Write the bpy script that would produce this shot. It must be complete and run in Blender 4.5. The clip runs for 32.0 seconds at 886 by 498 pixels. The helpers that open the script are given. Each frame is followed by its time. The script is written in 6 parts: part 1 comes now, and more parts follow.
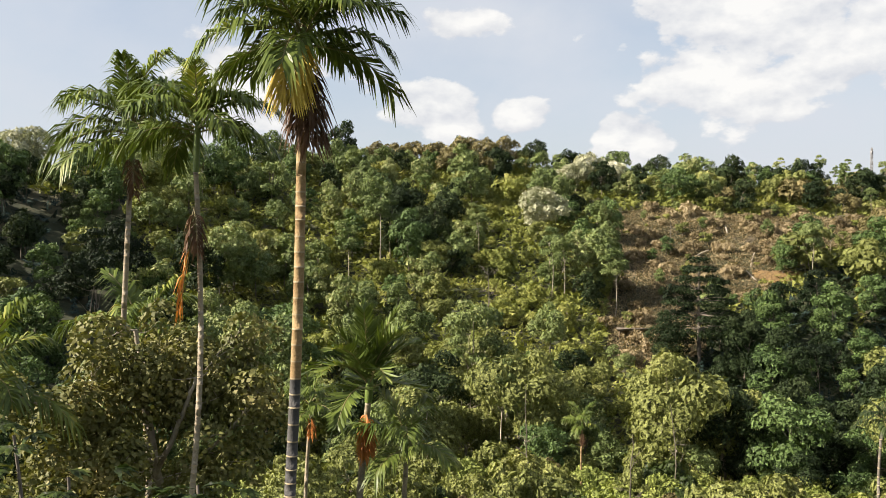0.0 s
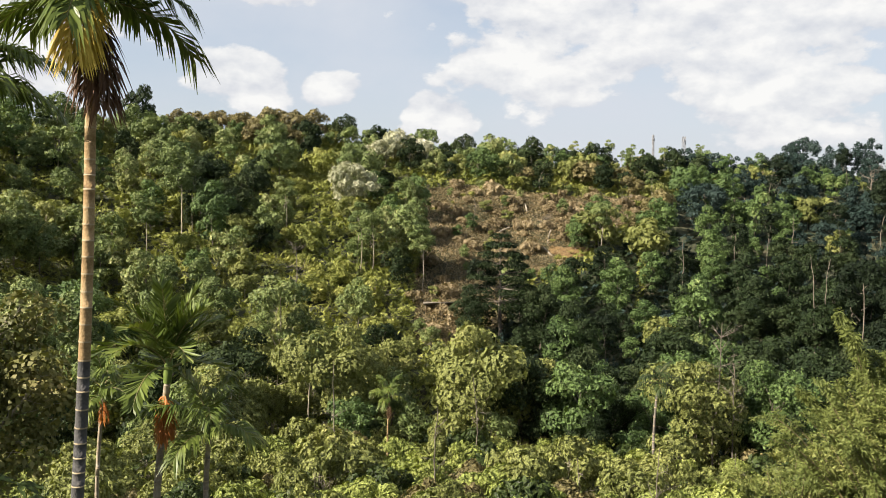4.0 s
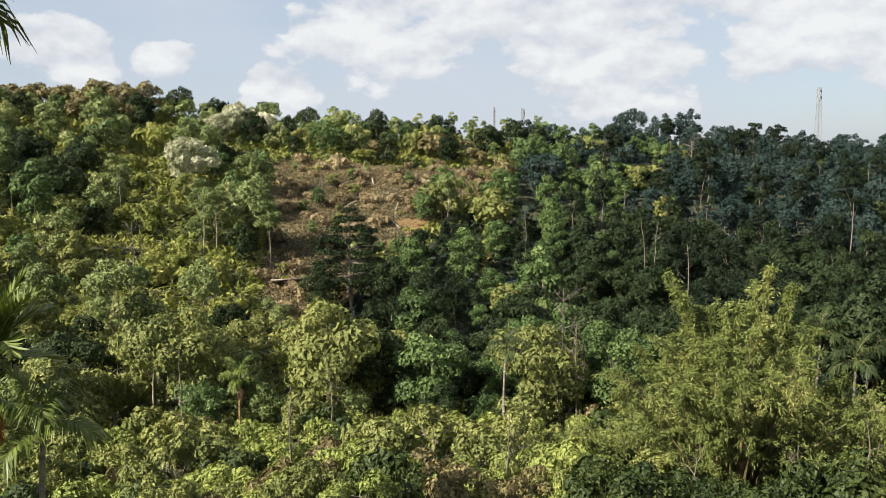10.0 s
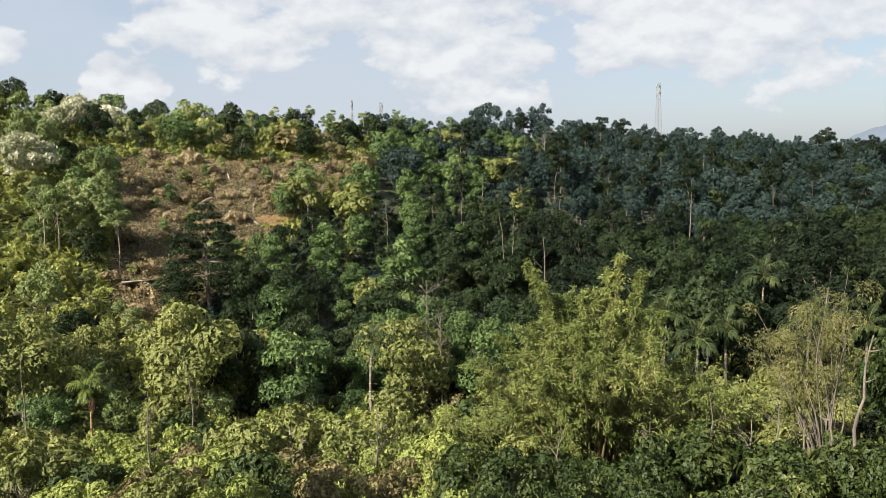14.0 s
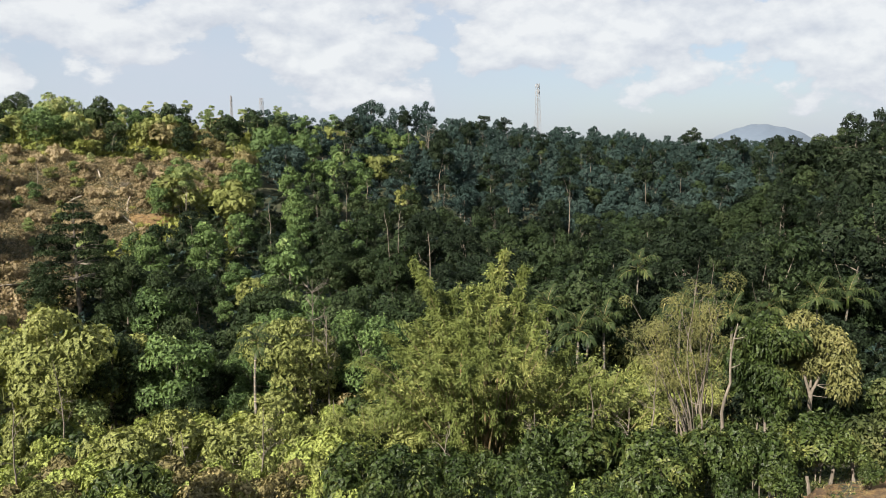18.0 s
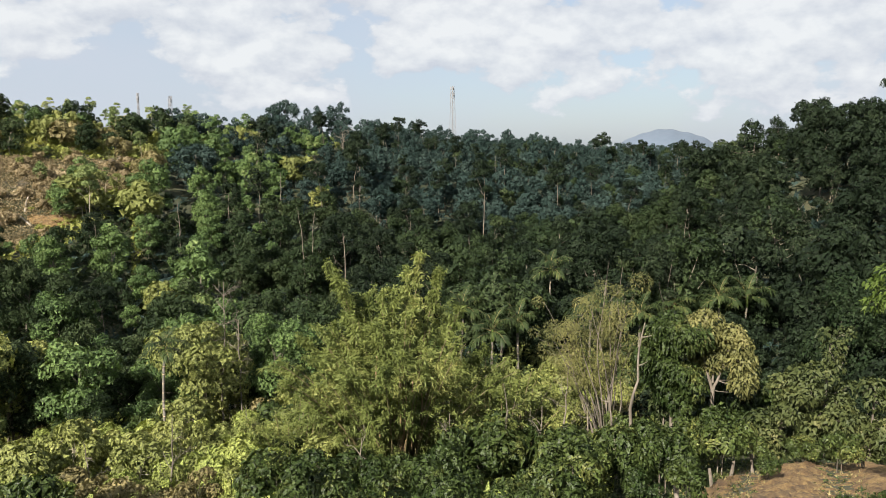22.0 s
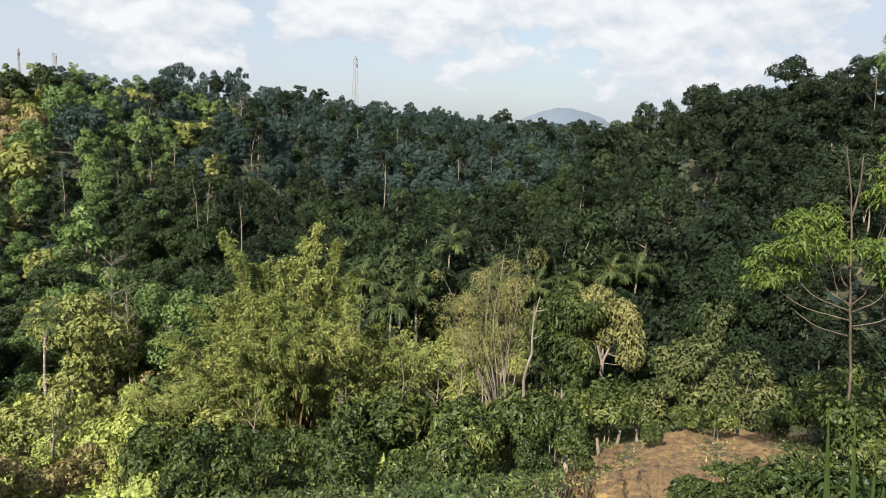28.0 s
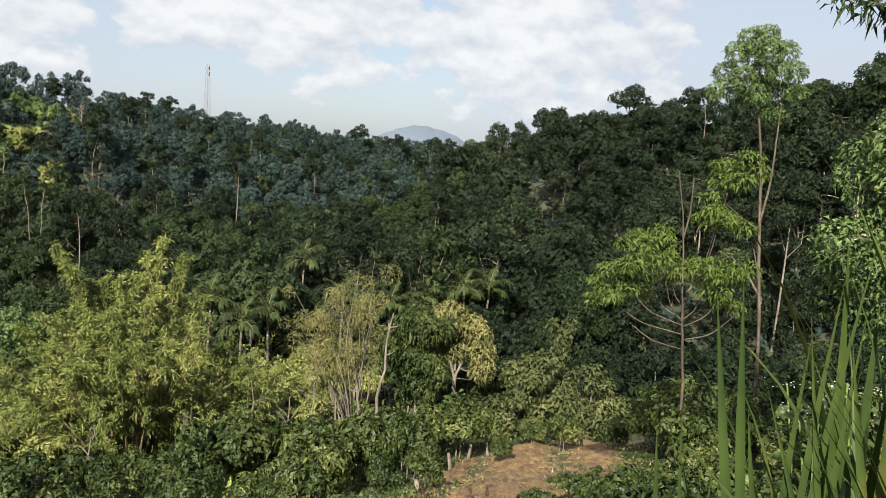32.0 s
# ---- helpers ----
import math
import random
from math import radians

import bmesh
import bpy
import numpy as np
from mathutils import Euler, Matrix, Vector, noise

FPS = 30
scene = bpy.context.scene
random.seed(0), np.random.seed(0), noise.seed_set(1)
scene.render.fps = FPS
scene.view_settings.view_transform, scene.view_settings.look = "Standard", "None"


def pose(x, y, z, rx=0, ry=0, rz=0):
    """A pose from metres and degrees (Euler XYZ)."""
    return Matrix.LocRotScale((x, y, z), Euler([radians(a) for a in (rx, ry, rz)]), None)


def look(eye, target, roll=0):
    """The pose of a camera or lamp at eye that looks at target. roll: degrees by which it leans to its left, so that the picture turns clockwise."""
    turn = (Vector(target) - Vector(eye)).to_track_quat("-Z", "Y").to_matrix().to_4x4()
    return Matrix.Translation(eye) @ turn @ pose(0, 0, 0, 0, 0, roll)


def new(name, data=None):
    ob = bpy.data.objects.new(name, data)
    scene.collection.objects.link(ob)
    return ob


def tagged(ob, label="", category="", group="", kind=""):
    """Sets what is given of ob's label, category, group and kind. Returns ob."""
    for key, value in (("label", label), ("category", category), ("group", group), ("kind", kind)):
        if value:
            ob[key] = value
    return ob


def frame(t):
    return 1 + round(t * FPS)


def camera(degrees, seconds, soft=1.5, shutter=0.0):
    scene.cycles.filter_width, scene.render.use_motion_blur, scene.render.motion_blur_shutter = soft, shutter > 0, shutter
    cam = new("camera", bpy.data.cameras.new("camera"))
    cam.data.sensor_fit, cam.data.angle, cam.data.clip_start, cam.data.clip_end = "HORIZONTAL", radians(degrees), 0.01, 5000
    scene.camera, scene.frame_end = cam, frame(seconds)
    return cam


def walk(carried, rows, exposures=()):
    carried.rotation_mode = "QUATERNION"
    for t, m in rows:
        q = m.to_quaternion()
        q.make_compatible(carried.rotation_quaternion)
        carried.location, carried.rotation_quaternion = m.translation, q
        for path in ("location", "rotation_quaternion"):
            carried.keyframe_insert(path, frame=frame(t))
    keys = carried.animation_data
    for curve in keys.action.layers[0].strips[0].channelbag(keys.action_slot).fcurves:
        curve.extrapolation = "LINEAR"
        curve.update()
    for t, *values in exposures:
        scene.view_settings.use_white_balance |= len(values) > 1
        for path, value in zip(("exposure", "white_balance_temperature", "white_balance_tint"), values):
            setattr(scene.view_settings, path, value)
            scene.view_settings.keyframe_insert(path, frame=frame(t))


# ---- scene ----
cam = camera(57.5, 32.0, soft=0.85)
# seconds, eye, yaw to the left, pitch, roll
PATH = [
    (0.0, 0.000, -0.000, -0.000, 0.00, -2.04, -0.70),
    (0.5, 0.001, 0.010, -0.002, -0.70, -2.40, -0.63),
    (1.0, 0.002, 0.018, -0.003, -2.01, -2.68, -0.49),
    (1.5, 0.003, 0.026, -0.004, -3.86, -3.41, -0.51),
    (2.0, 0.004, 0.033, -0.007, -6.19, -4.05, -0.38),
    (2.5, 0.005, 0.039, -0.008, -7.77, -3.83, -0.30),
    (3.0, 0.008, 0.043, -0.008, -10.06, -3.95, 0.02),
    (3.5, 0.012, 0.045, -0.006, -12.36, -3.93, 0.51),
    (4.0, 0.017, 0.043, -0.005, -13.50, -3.83, 0.42),
    (4.5, 0.020, 0.037, -0.005, -14.65, -3.86, 0.69),
    (6.5, 0.023, 0.031, -0.006, -17.30, -3.80, -0.08),
    (7.0, 0.024, 0.028, -0.009, -17.83, -4.31, -0.01),
    (7.5, 0.023, 0.033, -0.012, -18.27, -4.61, -0.06),
    (8.0, 0.020, 0.047, -0.016, -19.36, -4.83, -0.44),
    (8.5, 0.015, 0.070, -0.021, -20.71, -4.98, -0.49),
    (9.0, 0.012, 0.099, -0.023, -21.85, -5.08, -0.57),
    (9.5, 0.012, 0.131, -0.015, -22.98, -5.35, -0.79),
    (10.0, 0.014, 0.162, 0.001, -24.26, -5.75, -0.70),
    (10.5, 0.017, 0.187, 0.014, -25.49, -5.75, -0.60),
    (11.0, 0.016, 0.208, 0.020, -26.87, -5.78, -0.92),
    (11.5, 0.007, 0.227, 0.022, -28.59, -5.85, -0.87),
    (12.0, -0.010, 0.239, 0.024, -30.48, -6.00, -0.78),
    (12.5, -0.033, 0.236, 0.028, -31.57, -6.17, -0.77),
    (13.0, -0.056, 0.222, 0.034, -32.56, -6.15, -0.86),
    (13.5, -0.074, 0.209, 0.041, -33.41, -6.18, -0.94),
    (14.0, -0.086, 0.206, 0.045, -34.13, -6.35, -1.15),
    (14.5, -0.093, 0.214, 0.047, -35.42, -6.64, -0.87),
    (16.5, -0.099, 0.225, 0.048, -39.50, -6.85, -0.79),
    (17.0, -0.106, 0.233, 0.049, -40.75, -6.78, -0.75),
    (17.5, -0.112, 0.234, 0.049, -41.71, -6.48, -0.76),
    (18.0, -0.110, 0.234, 0.049, -42.31, -6.66, -0.93),
    (18.5, -0.101, 0.235, 0.049, -43.07, -6.94, -1.42),
    (19.0, -0.090, 0.237, 0.051, -44.20, -6.72, -1.18),
    (19.5, -0.084, 0.239, 0.053, -45.29, -6.63, -1.10),
    (20.0, -0.082, 0.238, 0.055, -45.77, -6.68, -1.06),
    (20.5, -0.083, 0.235, 0.057, -46.39, -6.74, -0.85),
    (21.0, -0.085, 0.229, 0.060, -46.95, -6.85, -0.76),
    (21.5, -0.090, 0.221, 0.064, -47.48, -6.81, -0.59),
    (22.0, -0.098, 0.210, 0.069, -48.33, -6.62, -0.40),
    (22.5, -0.106, 0.199, 0.071, -48.74, -6.57, -0.32),
    (23.0, -0.112, 0.191, 0.071, -49.37, -6.44, -0.28),
    (23.5, -0.112, 0.191, 0.068, -49.57, -6.52, -0.38),
    (24.0, -0.104, 0.200, 0.063, -49.91, -6.52, -0.42),
    (24.5, -0.086, 0.213, 0.057, -50.69, -6.48, -0.43),
    (26.5, -0.064, 0.224, 0.053, -50.23, -8.33, 0.21),
    (27.0, -0.042, 0.230, 0.053, -52.06, -8.46, 0.99),
    (27.5, -0.023, 0.232, 0.056, -53.53, -8.46, 1.19),
    (28.0, -0.007, 0.234, 0.057, -55.47, -8.46, 1.60),
    (28.5, 0.009, 0.240, 0.055, -57.09, -8.71, 1.92),
    (29.0, 0.026, 0.246, 0.051, -58.68, -8.66, 2.14),
    (29.5, 0.044, 0.250, 0.049, -59.51, -9.04, 2.06),
    (30.0, 0.064, 0.248, 0.048, -60.16, -8.79, 2.17),
    (30.5, 0.085, 0.244, 0.048, -60.77, -8.34, 2.29),
    (31.0, 0.102, 0.238, 0.051, -62.24, -7.83, 2.77),
    (31.5, 0.114, 0.234, 0.055, -64.07, -7.35, 3.10),
    (32.0, 0.121, 0.231, 0.061, -65.69, -6.92, 3.41),
]
walk(cam, [(t, pose(x, y, z, 90 + p, 0, w) @ pose(0, 0, 0, 0, 0, r)) for t, x, y, z, w, p, r in PATH],
     [(0.0, 1.57, 6500, 10), (4.0, 1.54, 6450, 10), (7.0, 1.45, 6350, 10), (9.0, 1.44, 6250, 9), (24.0, 1.42, 6150, 9), (28.0, 1.53, 6200, 9), (32.0, 1.51, 6200, 9)])

# ---- world and sun ----
SUN_AZ, SUN_EL = -102.0, 36.0
world = bpy.data.worlds.new("world")
scene.world = world
world.use_nodes = True
wn, wl = world.node_tree.nodes, world.node_tree.links
wn.clear()


def bearing(az, el, d=1.0):
    """The point at distance d in the direction az (clockwise from +y) and el, in degrees."""
    a, e = radians(az), radians(el)
    return Vector((d * math.sin(a) * math.cos(e), d * math.cos(a) * math.cos(e), d * math.sin(e)))


def wnode(kind, **values):
    n = wn.new(kind)
    for k, v in values.items():
        n.inputs[k].default_value = v
    return n


def wmath(op, a, b=None, clamp=False):
    n = wn.new("ShaderNodeMath")
    n.operation, n.use_clamp = op, clamp
    for i, v in enumerate((a, b)):
        if v is None:
            continue
        if isinstance(v, (int, float)):
            n.inputs[i].default_value = v
        else:
            wl.new(v, n.inputs[i])
    return n.outputs[0]


sky = wn.new("ShaderNodeTexSky")
sky.sky_type, sky.sun_disc = "NISHITA", False
sky.sun_elevation, sky.sun_rotation = radians(SUN_EL), radians(SUN_AZ)
sky.air_density, sky.dust_density, sky.ozone_density = 1.0, 1.5, 1.0
sky_gain = wnode("ShaderNodeVectorMath")
sky_gain.operation = "SCALE"
sky_gain.inputs["Scale"].default_value = 0.15
wl.new(sky.outputs[0], sky_gain.inputs[0])
coords = wn.new("ShaderNodeTexCoord")
stretch = wn.new("ShaderNodeMapping")
stretch.inputs["Scale"].default_value = (1, 1, 1.7)
wl.new(coords.outputs["Generated"], stretch.inputs["Vector"])
billow = wnode("ShaderNodeTexNoise", Scale=13.0, Detail=8.0, Roughness=0.54)
wl.new(stretch.outputs[0], billow.inputs["Vector"])
# the same billows a little nearer the sun, for the light on their tops
sunward = wn.new("ShaderNodeVectorMath")
sunward.inputs[1].default_value = (-0.006, -0.002, 0.020)
wl.new(stretch.outputs[0], sunward.inputs[0])
billow_up = wnode("ShaderNodeTexNoise", Scale=13.0, Detail=4.0, Roughness=0.5)
wl.new(sunward.outputs[0], billow_up.inputs["Vector"])
veil = wnode("ShaderNodeTexNoise", Scale=3.2, Detail=6.0, Roughness=0.55)
wl.new(stretch.outputs[0], veil.inputs["Vector"])
# cumulus heaps: bearing, height, half width in degrees
HEAPS = [(21.8, 12.6, 4.4), (18.0, 9.4, 2.6), (12.3, 5.9, 1.0), (2.0, 13.5, 1.4), (61.0, 9.0, 3.0), (44.0, 12.5, 3.6), (39.8, 7.2, 1.6), (19.0, 8.4, 2.6), (24.5, 9.0, 2.4), (29.5, 11.5, 3.2), (-0.6, 7.5, 2.0), (5.5, 7.3, 1.2), (14.0, 5.2, 1.5),
         (35.5, 6.3, 3.2), (35.0, 9.6, 4.6), (49.0, 8.2, 3.4), (55.0, 7.6, 4.0), (70.0, 9.3, 7.0), (52.0, 12.0, 4.5), (-12.5, 9.2, 3.4)]
heap = None
for az, el, size in HEAPS:
    far = wn.new("ShaderNodeVectorMath")
    far.operation = "DISTANCE"
    flat = bearing(az, el)
    far.inputs[1].default_value = (flat.x, flat.y, flat.z * 1.7)
    wl.new(stretch.outputs[0], far.inputs[0])
    one = wmath("SUBTRACT", 1.0, wmath("DIVIDE", far.outputs["Value"], radians(size) * 1.9))
    heap = one if heap is None else wmath("MAXIMUM", heap, one)
heap = wmath("MAXIMUM", heap, -0.6)
body = wmath("ADD", wmath("MULTIPLY", heap, 0.85), wmath("MULTIPLY", wmath("SUBTRACT", billow.outputs["Fac"], 0.52), 2.2))
mask = wmath("MULTIPLY", wmath("ADD", body, -0.03), 6.5, clamp=True)
relief = wmath("MULTIPLY", wmath("SUBTRACT", billow.outputs["Fac"], billow_up.outputs["Fac"]), 2.3)
core = wmath("ADD", wmath("MULTIPLY", body, 0.75), wmath("ADD", relief, 0.30), clamp=True)
thin = wmath("MULTIPLY", wmath("SUBTRACT", veil.outputs["Fac"], 0.34), 3.0, clamp=True)


def wmix(fac, a, b):
    n = wn.new("ShaderNodeMix")
    n.data_type = "RGBA"
    for sock, v in ((n.inputs[0], fac), (n.inputs[6], a), (n.inputs[7], b)):
        if isinstance(v, (int, float, tuple)):
            sock.default_value = v
        else:
            wl.new(v, sock)
    return n.outputs[2]


pale = wmix(wmath("ADD", wmath("MULTIPLY", thin, 0.40), 0.55), sky_gain.outputs[0], (0.70, 0.735, 0.80, 1))
puffy = wmix(core, (0.68, 0.70, 0.75, 1), (1.0, 0.985, 0.955, 1))
final = wmix(wmath("MULTIPLY", mask, 0.92), pale, puffy)
background = wnode("ShaderNodeBackground", Strength=0.34)
wl.new(final, background.inputs[0])
wout = wn.new("ShaderNodeOutputWorld")
wl.new(background.outputs[0], wout.inputs[0])

sun_data = bpy.data.lights.new("sun", "SUN")
sun_data.energy, sun_data.angle, sun_data.color = 5.0, radians(0.6), (1.0, 0.895, 0.755)
sun = new("sun", sun_data)
sun.matrix_world = look(bearing(SUN_AZ, SUN_EL, 400), (0, 0, 0))
scene.view_settings.exposure = 1.48


# ---- materials ----
def material(name):
    m = bpy.data.materials.new(name)
    m.use_nodes = True
    m.node_tree.nodes.clear()
    return m, m.node_tree.nodes, m.node_tree.links


def leaf_material(name, dark, light, third=None, sheen=0.6, through_light=0.15, patch=0.13, gloss=0.2, grain=0.0, holes=0.44):
    """Foliage: tone by leaf and by patch of the stand, light shining through; grain: leaflets per metre of a spray, with gaps."""
    m, n, l = material(name)
    geo = n.new("ShaderNodeNewGeometry")
    blotch = n.new("ShaderNodeTexNoise")
    blotch.inputs["Scale"].default_value, blotch.inputs["Detail"].default_value = patch, 3.0
    l.new(geo.outputs["Position"], blotch.inputs["Vector"])
    add = n.new("ShaderNodeMath")
    add.operation = "MULTIPLY_ADD"
    add.inputs[1].default_value = 0.36
    l.new(geo.outputs["Random Per Island"], add.inputs[0])
    spread = n.new("ShaderNodeMapRange")
    spread.inputs[1].default_value, spread.inputs[2].default_value = 0.36, 0.66
    spread.inputs[4].default_value = 0.68
    l.new(blotch.outputs["Fac"], spread.inputs[0])
    l.new(spread.outputs[0], add.inputs[2])
    ramp = n.new("ShaderNodeValToRGB")
    ramp.color_ramp.elements[0].color = (*dark, 1)
    ramp.color_ramp.elements[1].color = (*light, 1)
    if third:
        ramp.color_ramp.elements[1].position = 0.72
        ramp.color_ramp.elements.new(1.0).color = (*third, 1)
    l.new(add.outputs[0], ramp.inputs[0])
    p = n.new("ShaderNodeBsdfPrincipled")
    p.inputs["Roughness"].default_value = sheen
    p.inputs["Specular IOR Level"].default_value = gloss
    tone = ramp.outputs[0]
    if grain:
        fine = n.new("ShaderNodeTexNoise")
        fine.inputs["Scale"].default_value, fine.inputs["Detail"].default_value, fine.inputs["Roughness"].default_value = grain, 2.0, 0.6
        l.new(geo.outputs["Position"], fine.inputs["Vector"])
        split = n.new("ShaderNodeSeparateColor")
        l.new(fine.outputs["Color"], split.inputs[0])
        leaflet = n.new("ShaderNodeMapRange")
        leaflet.inputs[1].default_value, leaflet.inputs[2].default_value = 0.36, 0.64
        leaflet.inputs[3].default_value, leaflet.inputs[4].default_value = 0.42, 1.62
        l.new(split.outputs[1], leaflet.inputs[0])
        tint = n.new("ShaderNodeVectorMath")
        tint.operation = "SCALE"
        l.new(ramp.outputs[0], tint.inputs[0])
        l.new(leaflet.outputs[0], tint.inputs["Scale"])
        tone = tint.outputs[0]
        tilt = n.new("ShaderNodeVectorMath")
        tilt.operation = "MULTIPLY_ADD"
        tilt.inputs[1].default_value, tilt.inputs[2].default_value = (2.8, 2.8, 2.8), (-1.4, -1.4, -1.4)
        l.new(fine.outputs["Color"], tilt.inputs[0])
        facing = n.new("ShaderNodeVectorMath")
        l.new(geo.outputs["Normal"], facing.inputs[0])
        l.new(tilt.outputs[0], facing.inputs[1])
        norm = n.new("ShaderNodeVectorMath")
        norm.operation = "NORMALIZE"
        l.new(facing.outputs[0], norm.inputs[0])
        l.new(norm.outputs[0], p.inputs["Normal"])
    l.new(tone, p.inputs["Base Color"])
    t = n.new("ShaderNodeBsdfTranslucent")
    warm = n.new("ShaderNodeMix")
    warm.data_type, warm.blend_type = "RGBA", "MULTIPLY"
    warm.inputs[0].default_value = 1.0
    warm.inputs[7].default_value = (1.15, 1.2, 0.5, 1)
    l.new(tone, warm.inputs[6])
    l.new(warm.outputs[2], t.inputs[0])
    mix = n.new("ShaderNodeMixShader")
    mix.inputs[0].default_value = through_light
    l.new(p.outputs[0], mix.inputs[1])
    l.new(t.outputs[0], mix.inputs[2])
    out = n.new("ShaderNodeOutputMaterial")
    if grain and holes:
        gap = n.new("ShaderNodeMath")
        gap.operation = "GREATER_THAN"
        gap.inputs[1].default_value = holes
        l.new(split.outputs[0], gap.inputs[0])
        cut = n.new("ShaderNodeMixShader")
        l.new(gap.outputs[0], cut.inputs[0])
        l.new(n.new("ShaderNodeBsdfTransparent").outputs[0], cut.inputs[1])
        l.new(mix.outputs[0], cut.inputs[2])
        l.new(cut.outputs[0], out.inputs[0])
    else:
        l.new(mix.outputs[0], out.inputs[0])
    return m


def rough_material(name, stops, scale=4.0, fine=40.0, bump=0.4, rough=0.85, stretch_z=1.0):
    """Bark, soil, stone, wood: two scales of noise and a relief."""
    m, n, l = material(name)
    geo = n.new("ShaderNodeNewGeometry")
    mp = n.new("ShaderNodeMapping")
    mp.inputs["Scale"].default_value = (1, 1, stretch_z)
    l.new(geo.outputs["Position"], mp.inputs["Vector"])
    a, b = n.new("ShaderNodeTexNoise"), n.new("ShaderNodeTexNoise")
    a.inputs["Scale"].default_value, a.inputs["Detail"].default_value = scale, 5.0
    b.inputs["Scale"].default_value, b.inputs["Detail"].default_value = fine, 4.0
    l.new(mp.outputs[0], a.inputs["Vector"])
    l.new(mp.outputs[0], b.inputs["Vector"])
    mx = n.new("ShaderNodeMath")
    mx.operation = "MULTIPLY_ADD"
    mx.inputs[1].default_value = 0.45
    l.new(b.outputs["Fac"], mx.inputs[0])
    half = n.new("ShaderNodeMath")
    half.operation = "MULTIPLY"
    half.inputs[1].default_value = 0.62
    l.new(a.outputs["Fac"], half.inputs[0])
    l.new(half.outputs[0], mx.inputs[2])
    ramp = n.new("ShaderNodeValToRGB")
    e = ramp.color_ramp.elements
    e[0].position, e[0].color = 0.34, (*stops[0], 1)
    e[1].position, e[1].color = 0.68, (*stops[-1], 1)
    for i, c in enumerate(stops[1:-1]):
        e.new(0.34 + 0.34 * (i + 1) / (len(stops) - 1)).color = (*c, 1)
    l.new(mx.outputs[0], ramp.inputs[0])
    bp = n.new("ShaderNodeBump")
    bp.inputs["Strength"].default_value, bp.inputs["Distance"].default_value = bump, 0.05
    l.new(mx.outputs[0], bp.inputs["Height"])
    p = n.new("ShaderNodeBsdfPrincipled")
    p.inputs["Roughness"].default_value = rough
    l.new(ramp.outputs[0], p.inputs["Base Color"])
    l.new(bp.outputs[0], p.inputs["Normal"])
    out = n.new("ShaderNodeOutputMaterial")
    l.new(p.outputs[0], out.inputs[0])
    return m


